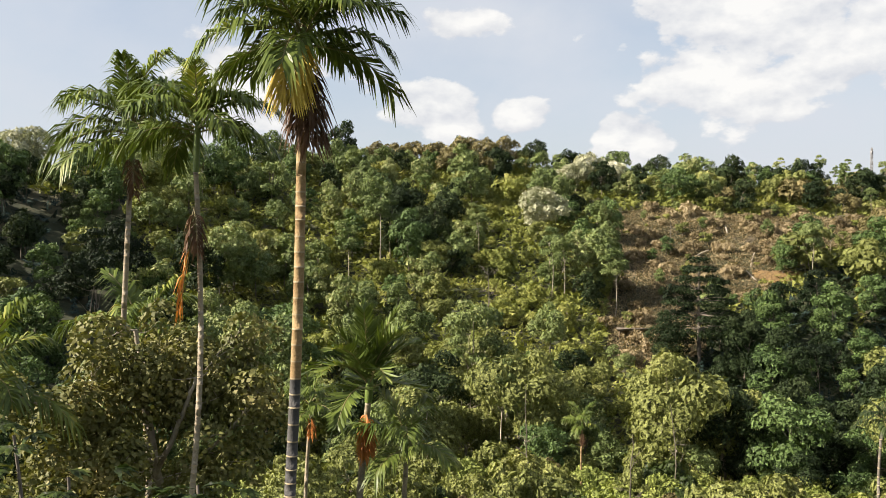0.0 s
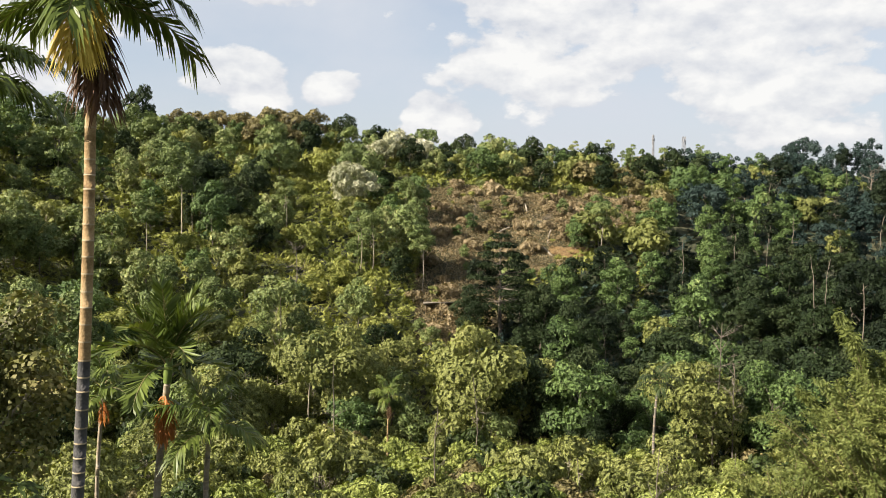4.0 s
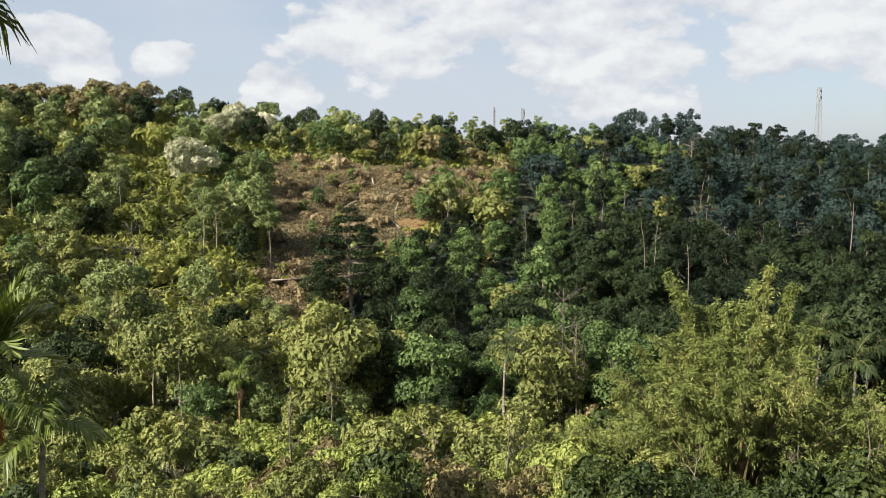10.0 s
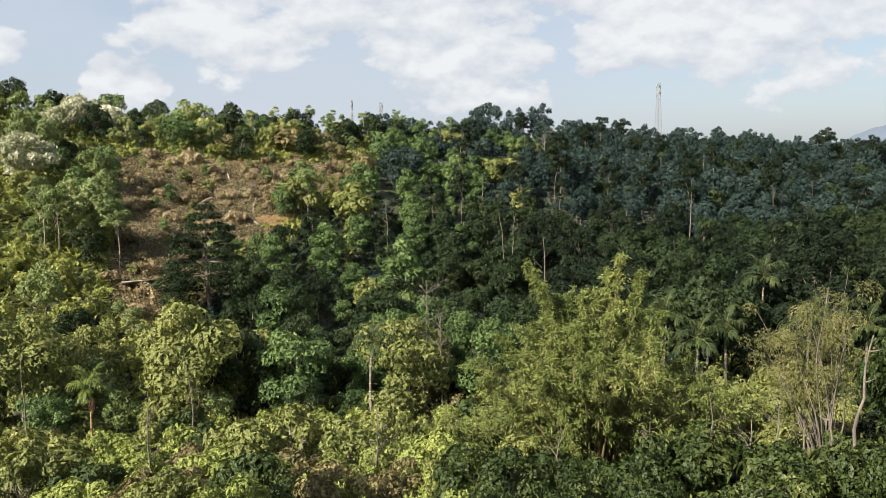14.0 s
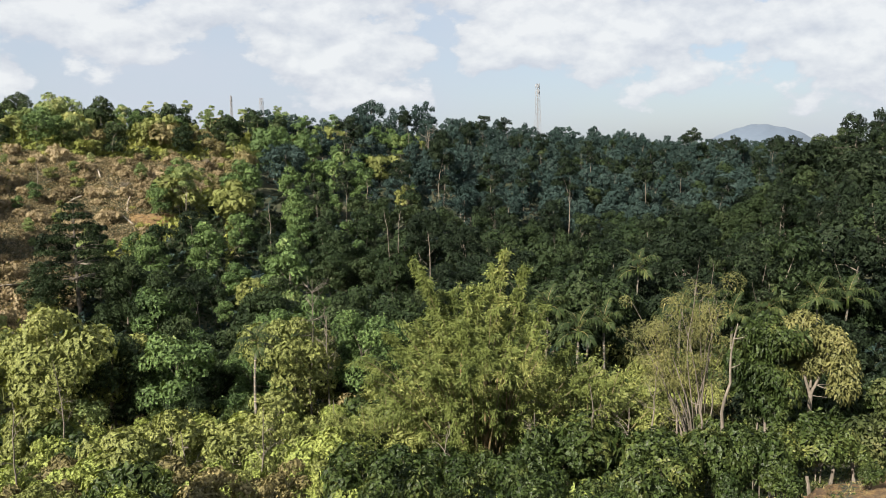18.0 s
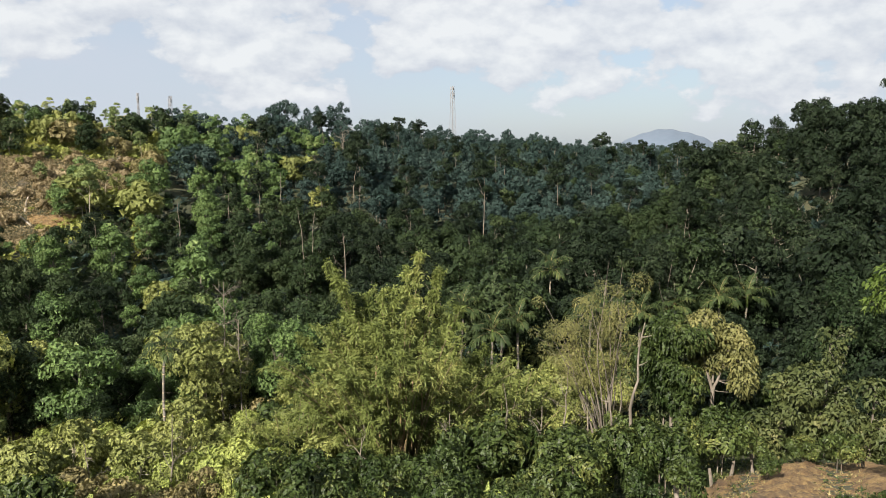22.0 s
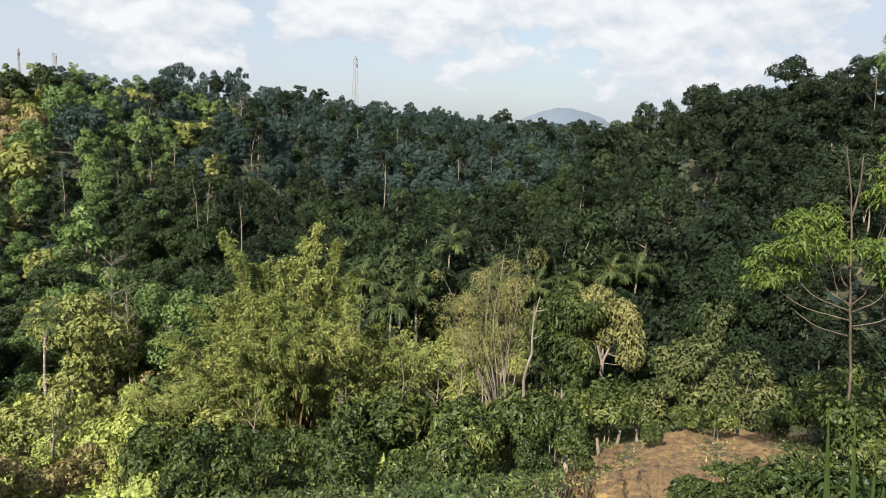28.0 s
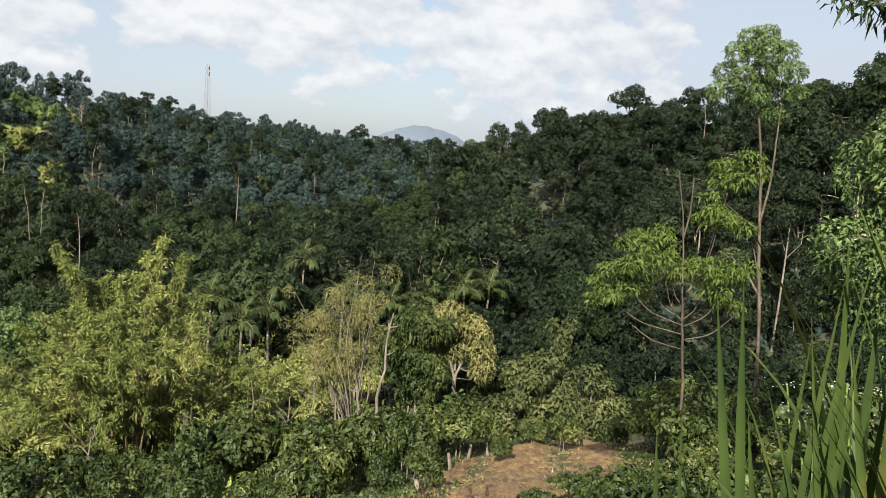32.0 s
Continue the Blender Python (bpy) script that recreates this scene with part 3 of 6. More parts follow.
KINDS = {
    "broad": kind("broadleaf_tree", LEAF["broad"], BARK, 950, 0.40, height=8.5, crown_r=3.2, crown_from=0.04, puff_n=22, trunk_r=0.12, puff_size=0.31, flat=0.86, dense=0.85),
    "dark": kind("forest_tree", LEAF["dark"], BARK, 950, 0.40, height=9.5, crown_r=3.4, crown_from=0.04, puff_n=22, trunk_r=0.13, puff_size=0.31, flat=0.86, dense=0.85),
    "mid": kind("soft_green_tree", LEAF["mid"], BARK, 950, 0.40, fine=True, height=9.0, crown_r=3.2, crown_from=0.04, puff_n=22, trunk_r=0.12, puff_size=0.30, flat=0.86, dense=0.85),
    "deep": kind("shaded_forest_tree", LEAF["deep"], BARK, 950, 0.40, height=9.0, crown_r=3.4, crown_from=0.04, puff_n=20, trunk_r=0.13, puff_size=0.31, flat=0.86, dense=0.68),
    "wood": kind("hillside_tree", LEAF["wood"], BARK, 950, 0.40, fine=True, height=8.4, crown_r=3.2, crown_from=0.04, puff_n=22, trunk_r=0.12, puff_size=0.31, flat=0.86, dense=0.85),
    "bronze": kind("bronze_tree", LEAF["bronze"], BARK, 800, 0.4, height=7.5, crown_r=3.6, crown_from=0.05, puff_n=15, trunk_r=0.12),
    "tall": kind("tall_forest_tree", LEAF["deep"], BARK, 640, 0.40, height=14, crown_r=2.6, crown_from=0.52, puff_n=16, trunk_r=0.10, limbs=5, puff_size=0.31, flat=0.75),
    "tall_lit": kind("tall_pale_trunk_tree", LEAF["broad"], BARK_PALE, 640, 0.36, height=12, crown_r=2.3, crown_from=0.45, puff_n=16, trunk_r=0.085, limbs=5, puff_size=0.31, flat=0.75),
    "olive": kind("olive_green_tree", LEAF["olive"], BARK_PALE, 1000, 0.30, fine=True, height=6.5, crown_r=3.4, crown_from=0.14, puff_n=16, trunk_r=0.07, stem_n=2, puff_size=0.30, dense=0.8),
    "scrub": kind("scrub_bush", LEAF["scrub"], BARK, 640, 0.30, height=3.2, crown_r=2.4, crown_from=-0.1, puff_n=11, trunk_r=0.05, stem_n=2, limbs=3, dense=0.7),
    "dry": kind("dry_brown_bush", LEAF["dry"], BARK_PALE, 260, 0.3, height=1.6, crown_r=1.4, crown_from=-0.1, puff_n=8, trunk_r=0.03, stem_n=3, limbs=4, dense=0.3),
    "flower": kind("white_flowering_tree", LEAF["flower"], BARK_PALE, 1500, 0.45, height=9, crown_r=4.6, crown_from=0.15, puff_n=22, trunk_r=0.16, puff_size=0.32),
    "thicket": kind("leafy_shrub", LEAF["thicket"], BARK, 760, 0.2, height=2.6, crown_r=1.8, crown_from=-0.1, puff_n=15, trunk_r=0.04, stem_n=3, limbs=5, puff_size=0.27, dense=0.85, leafy=True),
    "glossy": kind("green_shrub", LEAF["glossy"], BARK, 700, 0.21, height=2.8, crown_r=1.6, crown_from=-0.05, puff_n=12, trunk_r=0.04, stem_n=3, limbs=3, puff_size=0.36, dense=0.55, leafy=True),
    "olive_near": kind("olive_shrub", LEAF["olive"], BARK_PALE, 900, 0.17, height=3.4, crown_r=2.0, crown_from=0.05, puff_n=18, trunk_r=0.04, stem_n=3, limbs=7, puff_size=0.25, dense=0.7, leafy=True),
}
KINDS["rusty"] = kind("rusty_shrub", LEAF["bronze"], BARK_PALE, 700, 0.16, height=2.4, crown_r=1.7, crown_from=-0.05, puff_n=14, trunk_r=0.03, stem_n=3, limbs=6, puff_size=0.26, dense=0.7, leafy=True)
KINDS["coffee"] = kind("coffee_shrub", LEAF["coffee"], BARK, 620, 0.19, height=2.3, crown_r=1.15, crown_from=0.1, puff_n=13, trunk_r=0.03, stem_n=2, limbs=6, puff_size=0.34, droop=0.4, dense=0.55, leafy=True)
LABELS = {
    "bronze": "brownish olive tree in a dense stand along the ridge",
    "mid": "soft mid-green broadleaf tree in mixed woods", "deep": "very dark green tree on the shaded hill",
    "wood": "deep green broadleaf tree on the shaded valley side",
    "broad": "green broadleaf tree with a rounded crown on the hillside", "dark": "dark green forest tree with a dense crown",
    "tall": "tall forest tree with a bare pale trunk and a high crown", "tall_lit": "slender tree with a pale trunk and light green crown",
    "olive": "olive green tree with several pale stems and an open crown", "scrub": "yellow-green scrub bush growing down to the ground",
    "dry": "dry brown bush on the cleared slope", "flower": "tree covered with whitish blossom on the hillside",
    "thicket": "yellow-green leafy shrub with dense fine leaves", "glossy": "shrub with glossy dark green leaves and thin stems",
    "rusty": "shrub with brownish olive leaves and thin pale stems",
    "coffee": "coffee shrub with drooping glossy green leaves", "olive_near": "greyish olive shrub with an open twiggy crown",
}
CATEGORY = {k: "bush" if k in ("scrub", "dry", "thicket", "glossy", "olive_near", "coffee", "rusty") else "tree" for k in KINDS}
made = {k: 0 for k in KINDS}
woods = {k: [] for k in KINDS}


def plant(k, x, y, size, turn, z=None, height=1.0, single=True, label="", lean=0.0, grade=None):
    """One tree: a thing of its own, or one of the far woods."""
    K = KINDS[k]
    r = math.hypot(x, y)
    g = (0 if r < 90 else 1 if r < 165 else 2) if grade is None else grade
    if r < 31 and len(K["shapes"]) > 3 and CATEGORY[k] == "bush":
        g = 3
    i = int(abs(x * 7.3 + y * 3.1)) % 3
    p = Vector((x, y, float(land(x, y)) if z is None else z))
    m = stand(p, turn, size, lean, height)
    if not single or made[k] >= 300:
        woods[k].append((g, i, np.array(m)))
        return None
    made[k] += 1
    if (g, i) not in K["meshes"]:
        K["meshes"][g, i] = wood_and_leaf(K["shapes"][g][i], K["name"], K["bark"], K["leaf"])
    root = thing(K["name"], label or LABELS[k], CATEGORY[k], m, K["name"].replace("_", " ") + "s")
    part("trunk", K["meshes"][g, i][0], root)
    part("crown", K["meshes"][g, i][1], root)
    return root


def close_woods():
    """The trees past counting, one object for each kind."""
    for k, items in woods.items():
        if not items:
            continue
        K = KINDS[k]
        wood, leaf = [], []
        for g, i, m in items:
            (wv, wq), (lv, lq) = K["shapes"][g][i]
            wood.append((wv @ m[:3, :3].T + m[:3, 3], wq))
            leaf.append((lv @ m[:3, :3].T + m[:3, 3], lq))
        text = LABELS[k].split(" with")[0].split(" on ")[0]
        root = thing("woods_of_" + K["name"] + "s", "dense stand of " + text + "s on the slopes", "woods", Matrix(), kind="stuff")
        tagged(part("trunks", quick_mesh("trunks", *join(*wood), [K["bark"]]), root), kind="stuff")
        far = [p for p in leaf if p[1].shape[1] == 3]
        near = [p for p in leaf if p[1].shape[1] == 4]
        for pieces in (far, near):
            if pieces:
                tagged(part("foliage", quick_mesh("foliage", *join(*pieces), [K["leaf"]]), root), kind="stuff")


# ---- woods on the slopes ----
def crest_of(az):
    return float(np.interp(az, LAND_AZ, LAND_ROWS[:, 5]))


def in_clearing(az, d):
    return 11.5 < az < 27.5 and 88 + max(0, az - 14.5) * 5.0 < d < 150 + (az - 12) * 0.9


def in_strip(az, d):
    return 2.6 < az < 6.6 and 85 < d < 150


# the bare plot: from and to, by bearing
SOIL_AZ = (63.2, 65, 68, 70, 72, 74, 76, 77.5, 80.5)
SOIL_LO = (7.6, 7.6, 8.0, 8.7, 10.5, 16, 22, 24.5, 27.5)
SOIL_HI = (9, 18, 25, 27, 28.3, 29, 29.3, 29.3, 29)


def in_soil(az, d):
    return SOIL_AZ[0] < az < SOIL_AZ[-1] and np.interp(az, SOIL_AZ, SOIL_LO) < d < np.interp(az, SOIL_AZ, SOIL_HI)


# dark groves, and the left hillside whose shade is put into leaf colour
def in_grove_or_shade(az, d):
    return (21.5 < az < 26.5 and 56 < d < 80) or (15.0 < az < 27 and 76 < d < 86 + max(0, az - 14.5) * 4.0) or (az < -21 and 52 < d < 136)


def on_spur(x, y):
    """Near the crest of the spur across the gorge."""
    f = min(1.0, max(0.0, ((166 - x) * 96 + (72 - y) * 18) / (96 ** 2 + 18 ** 2)))
    return math.hypot(x - 166 + 96 * f, y - 72 + 18 * f) < 13


pick = random.Random(5)


def at_bearing(az, d):
    return d * math.sin(radians(az)), d * math.cos(radians(az))


def feature(k, az, d, size, height=1.0, label="", turn=None, grade=None):
    """A tree that stands out, at its own place."""
    return plant(k, *at_bearing(az, d), size, pick.uniform(0, 360) if turn is None else turn, height=height, label=label, grade=grade)


# trees that stand out on the slopes and ridges
for a, r, s in ((-3.2, 176, 0.9), (-1.6, 180, 1.0), (0.0, 178, 1.05), (1.6, 180, 1.05), (3.0, 178, 1.0), (4.4, 182, 0.95), (0.8, 172, 0.9), (2.6, 171, 0.8), (-4.6, 178, 0.8)):
    feature("bronze", a, r, s, grade=1)
for a, r, s in ((-2.4, 128, 1.0), (-0.8, 122, 1.0), (-1.8, 116, 0.9), (0.4, 130, 0.9), (-3.4, 118, 0.85), (11.2, 160, 0.9)):
    feature("wood", a, r, s, 1.1, grade=0)
for j in range(34):
    a = 60.5 + 6.5 * ((j * 0.618) % 1)
    feature("wood", a, 108 + (a - 60.5) * 11 + 26 * ((j * 0.377) % 1), 0.42 + 0.26 * ((j * 0.27) % 1), grade=1)
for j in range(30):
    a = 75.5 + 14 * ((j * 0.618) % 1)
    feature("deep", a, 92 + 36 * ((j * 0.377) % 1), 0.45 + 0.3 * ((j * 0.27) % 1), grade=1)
feature("flower", 7.1, 131, 0.95)
for a, r, s in ((9.3, 163, 0.7), (10.4, 166, 0.85), (11.8, 167, 0.75), (-27.2, 146, 1.0), (-29.8, 150, 0.8), (8.3, 164, 0.5)):
    feature("flower", a, r, s)
feature("wood", -7.0, 186, 1.1, 1.3, "ridge tree above the skyline, dark by its own green and painted shade")
# past bearing 30 the trees take leaf tones that hold cloud shade
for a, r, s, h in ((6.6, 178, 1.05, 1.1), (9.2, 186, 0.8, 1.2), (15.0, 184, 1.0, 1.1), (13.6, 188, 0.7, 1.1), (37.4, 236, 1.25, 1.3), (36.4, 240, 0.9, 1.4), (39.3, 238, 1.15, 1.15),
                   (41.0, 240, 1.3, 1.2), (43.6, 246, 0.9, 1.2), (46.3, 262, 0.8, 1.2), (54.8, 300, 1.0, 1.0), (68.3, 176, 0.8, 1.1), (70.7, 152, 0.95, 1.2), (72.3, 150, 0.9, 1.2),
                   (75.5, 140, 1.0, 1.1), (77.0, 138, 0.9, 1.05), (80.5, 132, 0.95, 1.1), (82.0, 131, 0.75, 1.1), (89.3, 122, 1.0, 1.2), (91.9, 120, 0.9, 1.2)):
    feature("wood" if a < 30 else "dark" if a < 60 else "deep", a, r, s * (0.85 if a < 30 else 0.95 if a < 60 else 0.72), h, "ridge tree above the skyline, dark by its own green and painted shade", grade=1 if a < 60 else 0)
for a, r, s in ((20.0, 192, 0.62), (21.0, 196, 0.55), (22.6, 196, 0.65), (23.8, 198, 0.6), (25.0, 199, 0.66), (26.5, 200, 0.6), (28.6, 205, 0.6), (31.0, 212, 0.65)):
    feature("tall_lit", a, r, s, 0.95, grade=1)
for a, r, s in ((5.6, 60, 1.35), (16.2, 58, 1.35), (31.0, 56, 1.1), (18.8, 62, 1.1), (1.5, 64, 1.15), (9.4, 72, 1.0), (-1.5, 58, 1.1)):
    feature("olive", a, r, s, 1.15, grade=3)
for a, r, s, h in ((23.8, 62, 0.8, 1.35), (24.6, 66, 0.8, 1.0), (25.6, 60, 0.7, 1.0), (24.0, 54, 0.55, 0.9), (36.3, 57, 0.95, 1.0), (34.4, 60, 0.8, 1.0), (38.6, 62, 0.7, 1.1), (30.6, 60, 0.75, 1.0), (28.6, 58, 0.7, 1.0), (41.4, 66, 0.7, 1.0), (53.6, 60, 0.55, 1.0), (56.2, 64, 0.6, 1.0), (48.6, 60, 0.55, 1.0), (22.5, 84, 1.0, 1.1), (20.5, 90, 0.95, 1.1), (15.5, 92, 0.8, 0.9)):
    feature("mid" if a > 26 or a in (36.3, 24.6) else "wood", a, r, s, h, "soft green tree above the bamboo" if a > 26 else "dark green tree among lighter scrub", grade=3)
for a, r, s in ((7.6, 108, 0.8), (8.4, 106, 0.85), (9.4, 110, 0.8), (10.3, 108, 0.75), (2.4, 118, 0.8), (12.0, 104, 0.8)):
    feature("tall_lit", a, r, s, grade=0)

d = 56.0
while d < 352:
    gap = 4.4 + d * 0.0090 if d < 185 else 4.9
    az = -37 + pick.random() * 2
    while az < 100:
        a, r = az + pick.uniform(-0.4, 0.4) * math.degrees(gap / d), d + pick.uniform(-0.45, 0.45) * gap
        az += math.degrees(gap / d)
        crest = crest_of(a)
        if r > crest + 7:
            continue
        x, y = at_bearing(a, r)
        u, turn = pick.random(), pick.uniform(0, 360)
        size = pick.choice((0.45, 0.55, 0.65, 0.75, 0.85, 1.1)) * pick.uniform(0.9, 1.1)
        if (abs(a - 7.1) < 2.4 and 108 < r < 134) or (abs(a - 10.4) < 2.4 and 140 < r < 166) or (abs(a + 28) < 3 and 134 < r < 150):
            size *= 0.55
        if 11 < a < 15.5 and r < 90:
            size *= 0.45
        if in_clearing(a, r):
            for _ in range(2):
                if pick.random() < 0.8:
                    plant("dry", x + pick.uniform(-2.5, 2.5), y + pick.uniform(-2.5, 2.5), pick.uniform(0.6, 1.3), turn)
            for _ in range(2):
                if pick.random() < 0.42:
                    plant(pick.choice(("scrub", "scrub", "olive", "broad", "mid")), x + pick.uniform(-2.5, 2.5), y + pick.uniform(-2.5, 2.5), pick.uniform(0.18, 0.42), turn)
            continue
        if r > 185:
            size *= 0.78
        if r > crest - 10:
            size *= 0.8
        # nothing shades the far slopes; darker leaf tones stand for cloud shade
        lit = a < 27 + (r - 100) * 0.03 and not in_grove_or_shade(a, r)
        if lit and in_strip(a, r):
            for j in range(3):
                plant("scrub", x + pick.uniform(-2, 2), y + pick.uniform(-2, 2), size * pick.uniform(0.5, 0.8), turn + 90 * j, single=r < 140)
        elif lit:
            k = ("olive" if u < 0.36 else "mid" if u < 0.58 else "wood" if u < 0.80 else "bronze" if u < 0.92 else "tall_lit") if a > 19 else "broad" if u < 0.42 else "mid" if u < 0.52 else "scrub" if u < 0.70 else "olive" if u < 0.86 else "tall_lit" if u < 0.93 and r < crest - 40 else "wood"
            plant(k, x, y, size * (1.2 if k == "scrub" else 1), turn, single=r < 125)
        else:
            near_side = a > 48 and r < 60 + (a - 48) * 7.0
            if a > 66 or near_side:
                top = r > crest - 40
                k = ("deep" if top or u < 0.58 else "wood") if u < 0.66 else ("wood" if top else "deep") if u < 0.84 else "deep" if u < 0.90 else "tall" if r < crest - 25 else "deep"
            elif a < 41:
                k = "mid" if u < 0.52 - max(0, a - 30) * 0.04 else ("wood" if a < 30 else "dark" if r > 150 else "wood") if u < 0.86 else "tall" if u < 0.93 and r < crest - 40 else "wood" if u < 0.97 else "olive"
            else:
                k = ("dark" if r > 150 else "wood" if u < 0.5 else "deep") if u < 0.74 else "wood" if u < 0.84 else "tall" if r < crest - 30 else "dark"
            # the spur's softly lit crest, by the lighter of the shade tones
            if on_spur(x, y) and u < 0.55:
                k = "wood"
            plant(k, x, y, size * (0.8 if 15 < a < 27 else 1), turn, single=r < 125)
    d += gap * 0.86

# ---- bushes of the near slope ----
d = 15.0
while d < 58:
    gap = 1.7 + d * 0.033
    az = -38.0
    while az < 102:
        a, r = az + pick.uniform(-0.4, 0.4) * math.degrees(gap / d), d + pick.uniform(-0.4, 0.4) * gap
        az += math.degrees(gap / d)
        if in_soil(a, r) or (57 < a and r < 32) or (-12 < a < 35 and r < 23) or (35 <= a and r < 13.5):
            continue
        x, y = at_bearing(a, r)
        u, turn = pick.random(), pick.uniform(0, 360)
        k = "thicket" if u < (0.46 if a < 35 else 0.14) else "olive_near" if u < (0.74 if a < 35 else 0.58) else "rusty" if u < (0.85 if a < 35 else 0.64) else "glossy"
        if 10 < a < 17 and 30 < r < 46 and u > 0.35:
            k = "rusty"
        if (a > 36 and r < 25) or (a > 44 and k == "thicket"):
            k = "glossy"
        # the dark behind the plot is shade put into the leaf colour
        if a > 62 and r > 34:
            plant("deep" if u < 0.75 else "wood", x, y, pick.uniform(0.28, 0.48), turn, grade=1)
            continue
        if 41 < a < 50 and 22 < r < 34.5:
            plant("glossy", x, y, pick.uniform(0.4, 0.75), turn)
            continue
        s = pick.uniform(0.6, 1.05) * (0.42 if r < 18 else 0.55 if r < 22 else 0.85 if r < 30 else 1.1)
        plant(k, x, y, s, turn, grade=0 if r < 38 else 1)
    d += gap * 0.85
# coffee shrubs round the bare soil
d = 8.0
while d < 34:
    gap = 1.5 + d * 0.022
    az = 58.0
    while az < 102:
        a, r = az + pick.uniform(-0.35, 0.35) * math.degrees(gap / d), d + pick.uniform(-0.35, 0.35) * gap
        az += math.degrees(gap / d)
        if (a < 63 and r < 17) or (a > 75 and r < 9.5) or any(in_soil(a, r + k) for k in (-0.8, -0.4, 0, 0.4, 0.8)) or (63 < a < 73 and r < 9):
            continue
        low = 62 < a < 82 and r < np.interp(a, SOIL_AZ, SOIL_LO)
        if pick.random() < 0.12 and not low:
            continue
        other = pick.random()
        plant("coffee" if low or a > 69 or other < 0.62 else "glossy" if other < 0.9 else "olive_near", *at_bearing(a, r), pick.uniform(0.5, 1.35) * (1.0 if other < 0.62 else 0.75) * (0.12 if low else 0.55 if r < 11 else 0.62 if r < 16 else 0.9), pick.uniform(0, 360))
    d += gap * 0.85
for a, r, s in ((74.9, 26.2, 0.6), (70.3, 23.0, 0.4), (65.0, 15.8, 0.45), (78.4, 27.5, 0.5), (72.6, 27.6, 0.5)):
    feature("coffee", a, r, s)
for j in range(44):
    a, r = 71.5 + 13 * ((j * 0.618) % 1), 5.2 + 4.2 * ((j * 0.7549) % 1)
    plant(("coffee", "glossy")[j % 2], *at_bearing(a, r), pick.uniform(0.11, 0.2) * (1.4 if a > 78.5 else 0.7), pick.uniform(0, 360), label="low leafy seedling at the edge of the plot")
for j in range(40):
    a, r = 64.5 + 12.5 * ((j * 0.618) % 1), 5.6 + 3.0 * ((j * 0.7549) % 1)
    x, y = at_bearing(a, r)
    h = (r * math.tan(radians(float(np.interp(a, (63, 69, 73, 77), (-25.8, -24.2, -23.0, -21.9))) - 0.8 * ((j * 0.377) % 1))) - float(land(x, y)))
    if h > 0.12:
        plant(("coffee", "glossy")[j % 2], x, y, min(0.3, h / 2.4), pick.uniform(0, 360), label="low leafy seedling at the edge of the plot")
close_woods()

# ---- low growth between the trees ----
def carpet(name, label, count, az0, az1, d0, d1, size, tint, keep, high):
    """Leafy ground cover as one sheet of tufts."""
    dice = np.random.default_rng(int(d0 + count))
    az = dice.uniform(az0, az1, count)
    r = np.sqrt(dice.uniform(d0 ** 2, d1 ** 2, count))
    ok = np.array([keep(a, b) for a, b in zip(az, r)])
    az, r = az[ok], r[ok]
    x, y = r * np.sin(np.radians(az)), r * np.cos(np.radians(az))
    z = land(x, y) + high * dice.random(len(x)) ** 1.5
    way = unit(dice.normal(size=(len(x), 3)) * np.array([1, 1, 0.5]) + np.array([0, 0, 0.4]))
    k = 0.7 + 0.6 * dice.random(len(x))
    v, q = slips(np.stack([x, y, z], -1), way, size * k, size * 0.6 * k, np.array([0, 0, 1.0]) + dice.normal(size=(len(x), 3)) * 0.6, dice)
    tagged(new(name, quick_mesh(name, v, q, [tint])), label, "undergrowth", kind="stuff")


# slopes coloured as sunlit; the others get leaf colours that hold the shade
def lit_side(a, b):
    return a < 27 + (b - 100) * 0.03 and b < crest_of(a) + 10 and not in_grove_or_shade(a, b)


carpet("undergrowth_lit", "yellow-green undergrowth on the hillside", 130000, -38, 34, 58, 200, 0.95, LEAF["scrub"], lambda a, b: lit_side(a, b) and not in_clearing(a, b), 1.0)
carpet("undergrowth_dark", "undergrowth beneath the forest, shade and haze put into its colour", 60000, -38, 100, 55, 300, 1.7, LEAF["dark"], lambda a, b: not lit_side(a, b) and b < crest_of(a) + 10, 1.2)
carpet("dry_grass", "dry grass and cut brush on the cleared slope", 170000, 11, 28, 85, 172, 0.30, LEAF["dry"], in_clearing, 0.5)
carpet("undergrowth_valley", "leafy undergrowth between the valley trees, shade put into its colour", 45000, 10, 66, 56, 135, 0.8, LEAF["wood"], lambda a, b: not lit_side(a, b), 1.0)
carpet("undergrowth_near", "low leafy growth on the near slope", 64000, -38, 60, 11, 58, 0.28, LEAF["thicket"], lambda a, b: not in_soil(a, b) and (a < 34 or b > 22), 0.5)
carpet("undergrowth_edge", "small dark leafy growth on the steep near bank", 16000, -38, 60, 4.5, 12, 0.11, LEAF["glossy"], lambda a, b: True, 0.2)
carpet("undergrowth_plot", "low weeds and leaf litter between the coffee shrubs", 44000, 34, 102, 4, 40, 0.11, LEAF["glossy"], lambda a, b: not in_soil(a, b) and not (61 < a < 78 and b < 24), 0.3)
carpet("weeds", "small weeds and dead leaves on the soil of the plot", 34000, 57, 82, 4, 29, 0.07, LEAF["glossy"], lambda a, b: not in_soil(a, b) or math.sin(a * 5.1 + b) * math.cos(b * 1.7 - a) > 0.8, 0.08)


carpet("leaf_litter", "dead brown leaves and twigs strewn on the bare soil", 9000, 60, 82, 5, 29, 0.085, LEAF["bronze"], lambda a, b: True, 0.05)
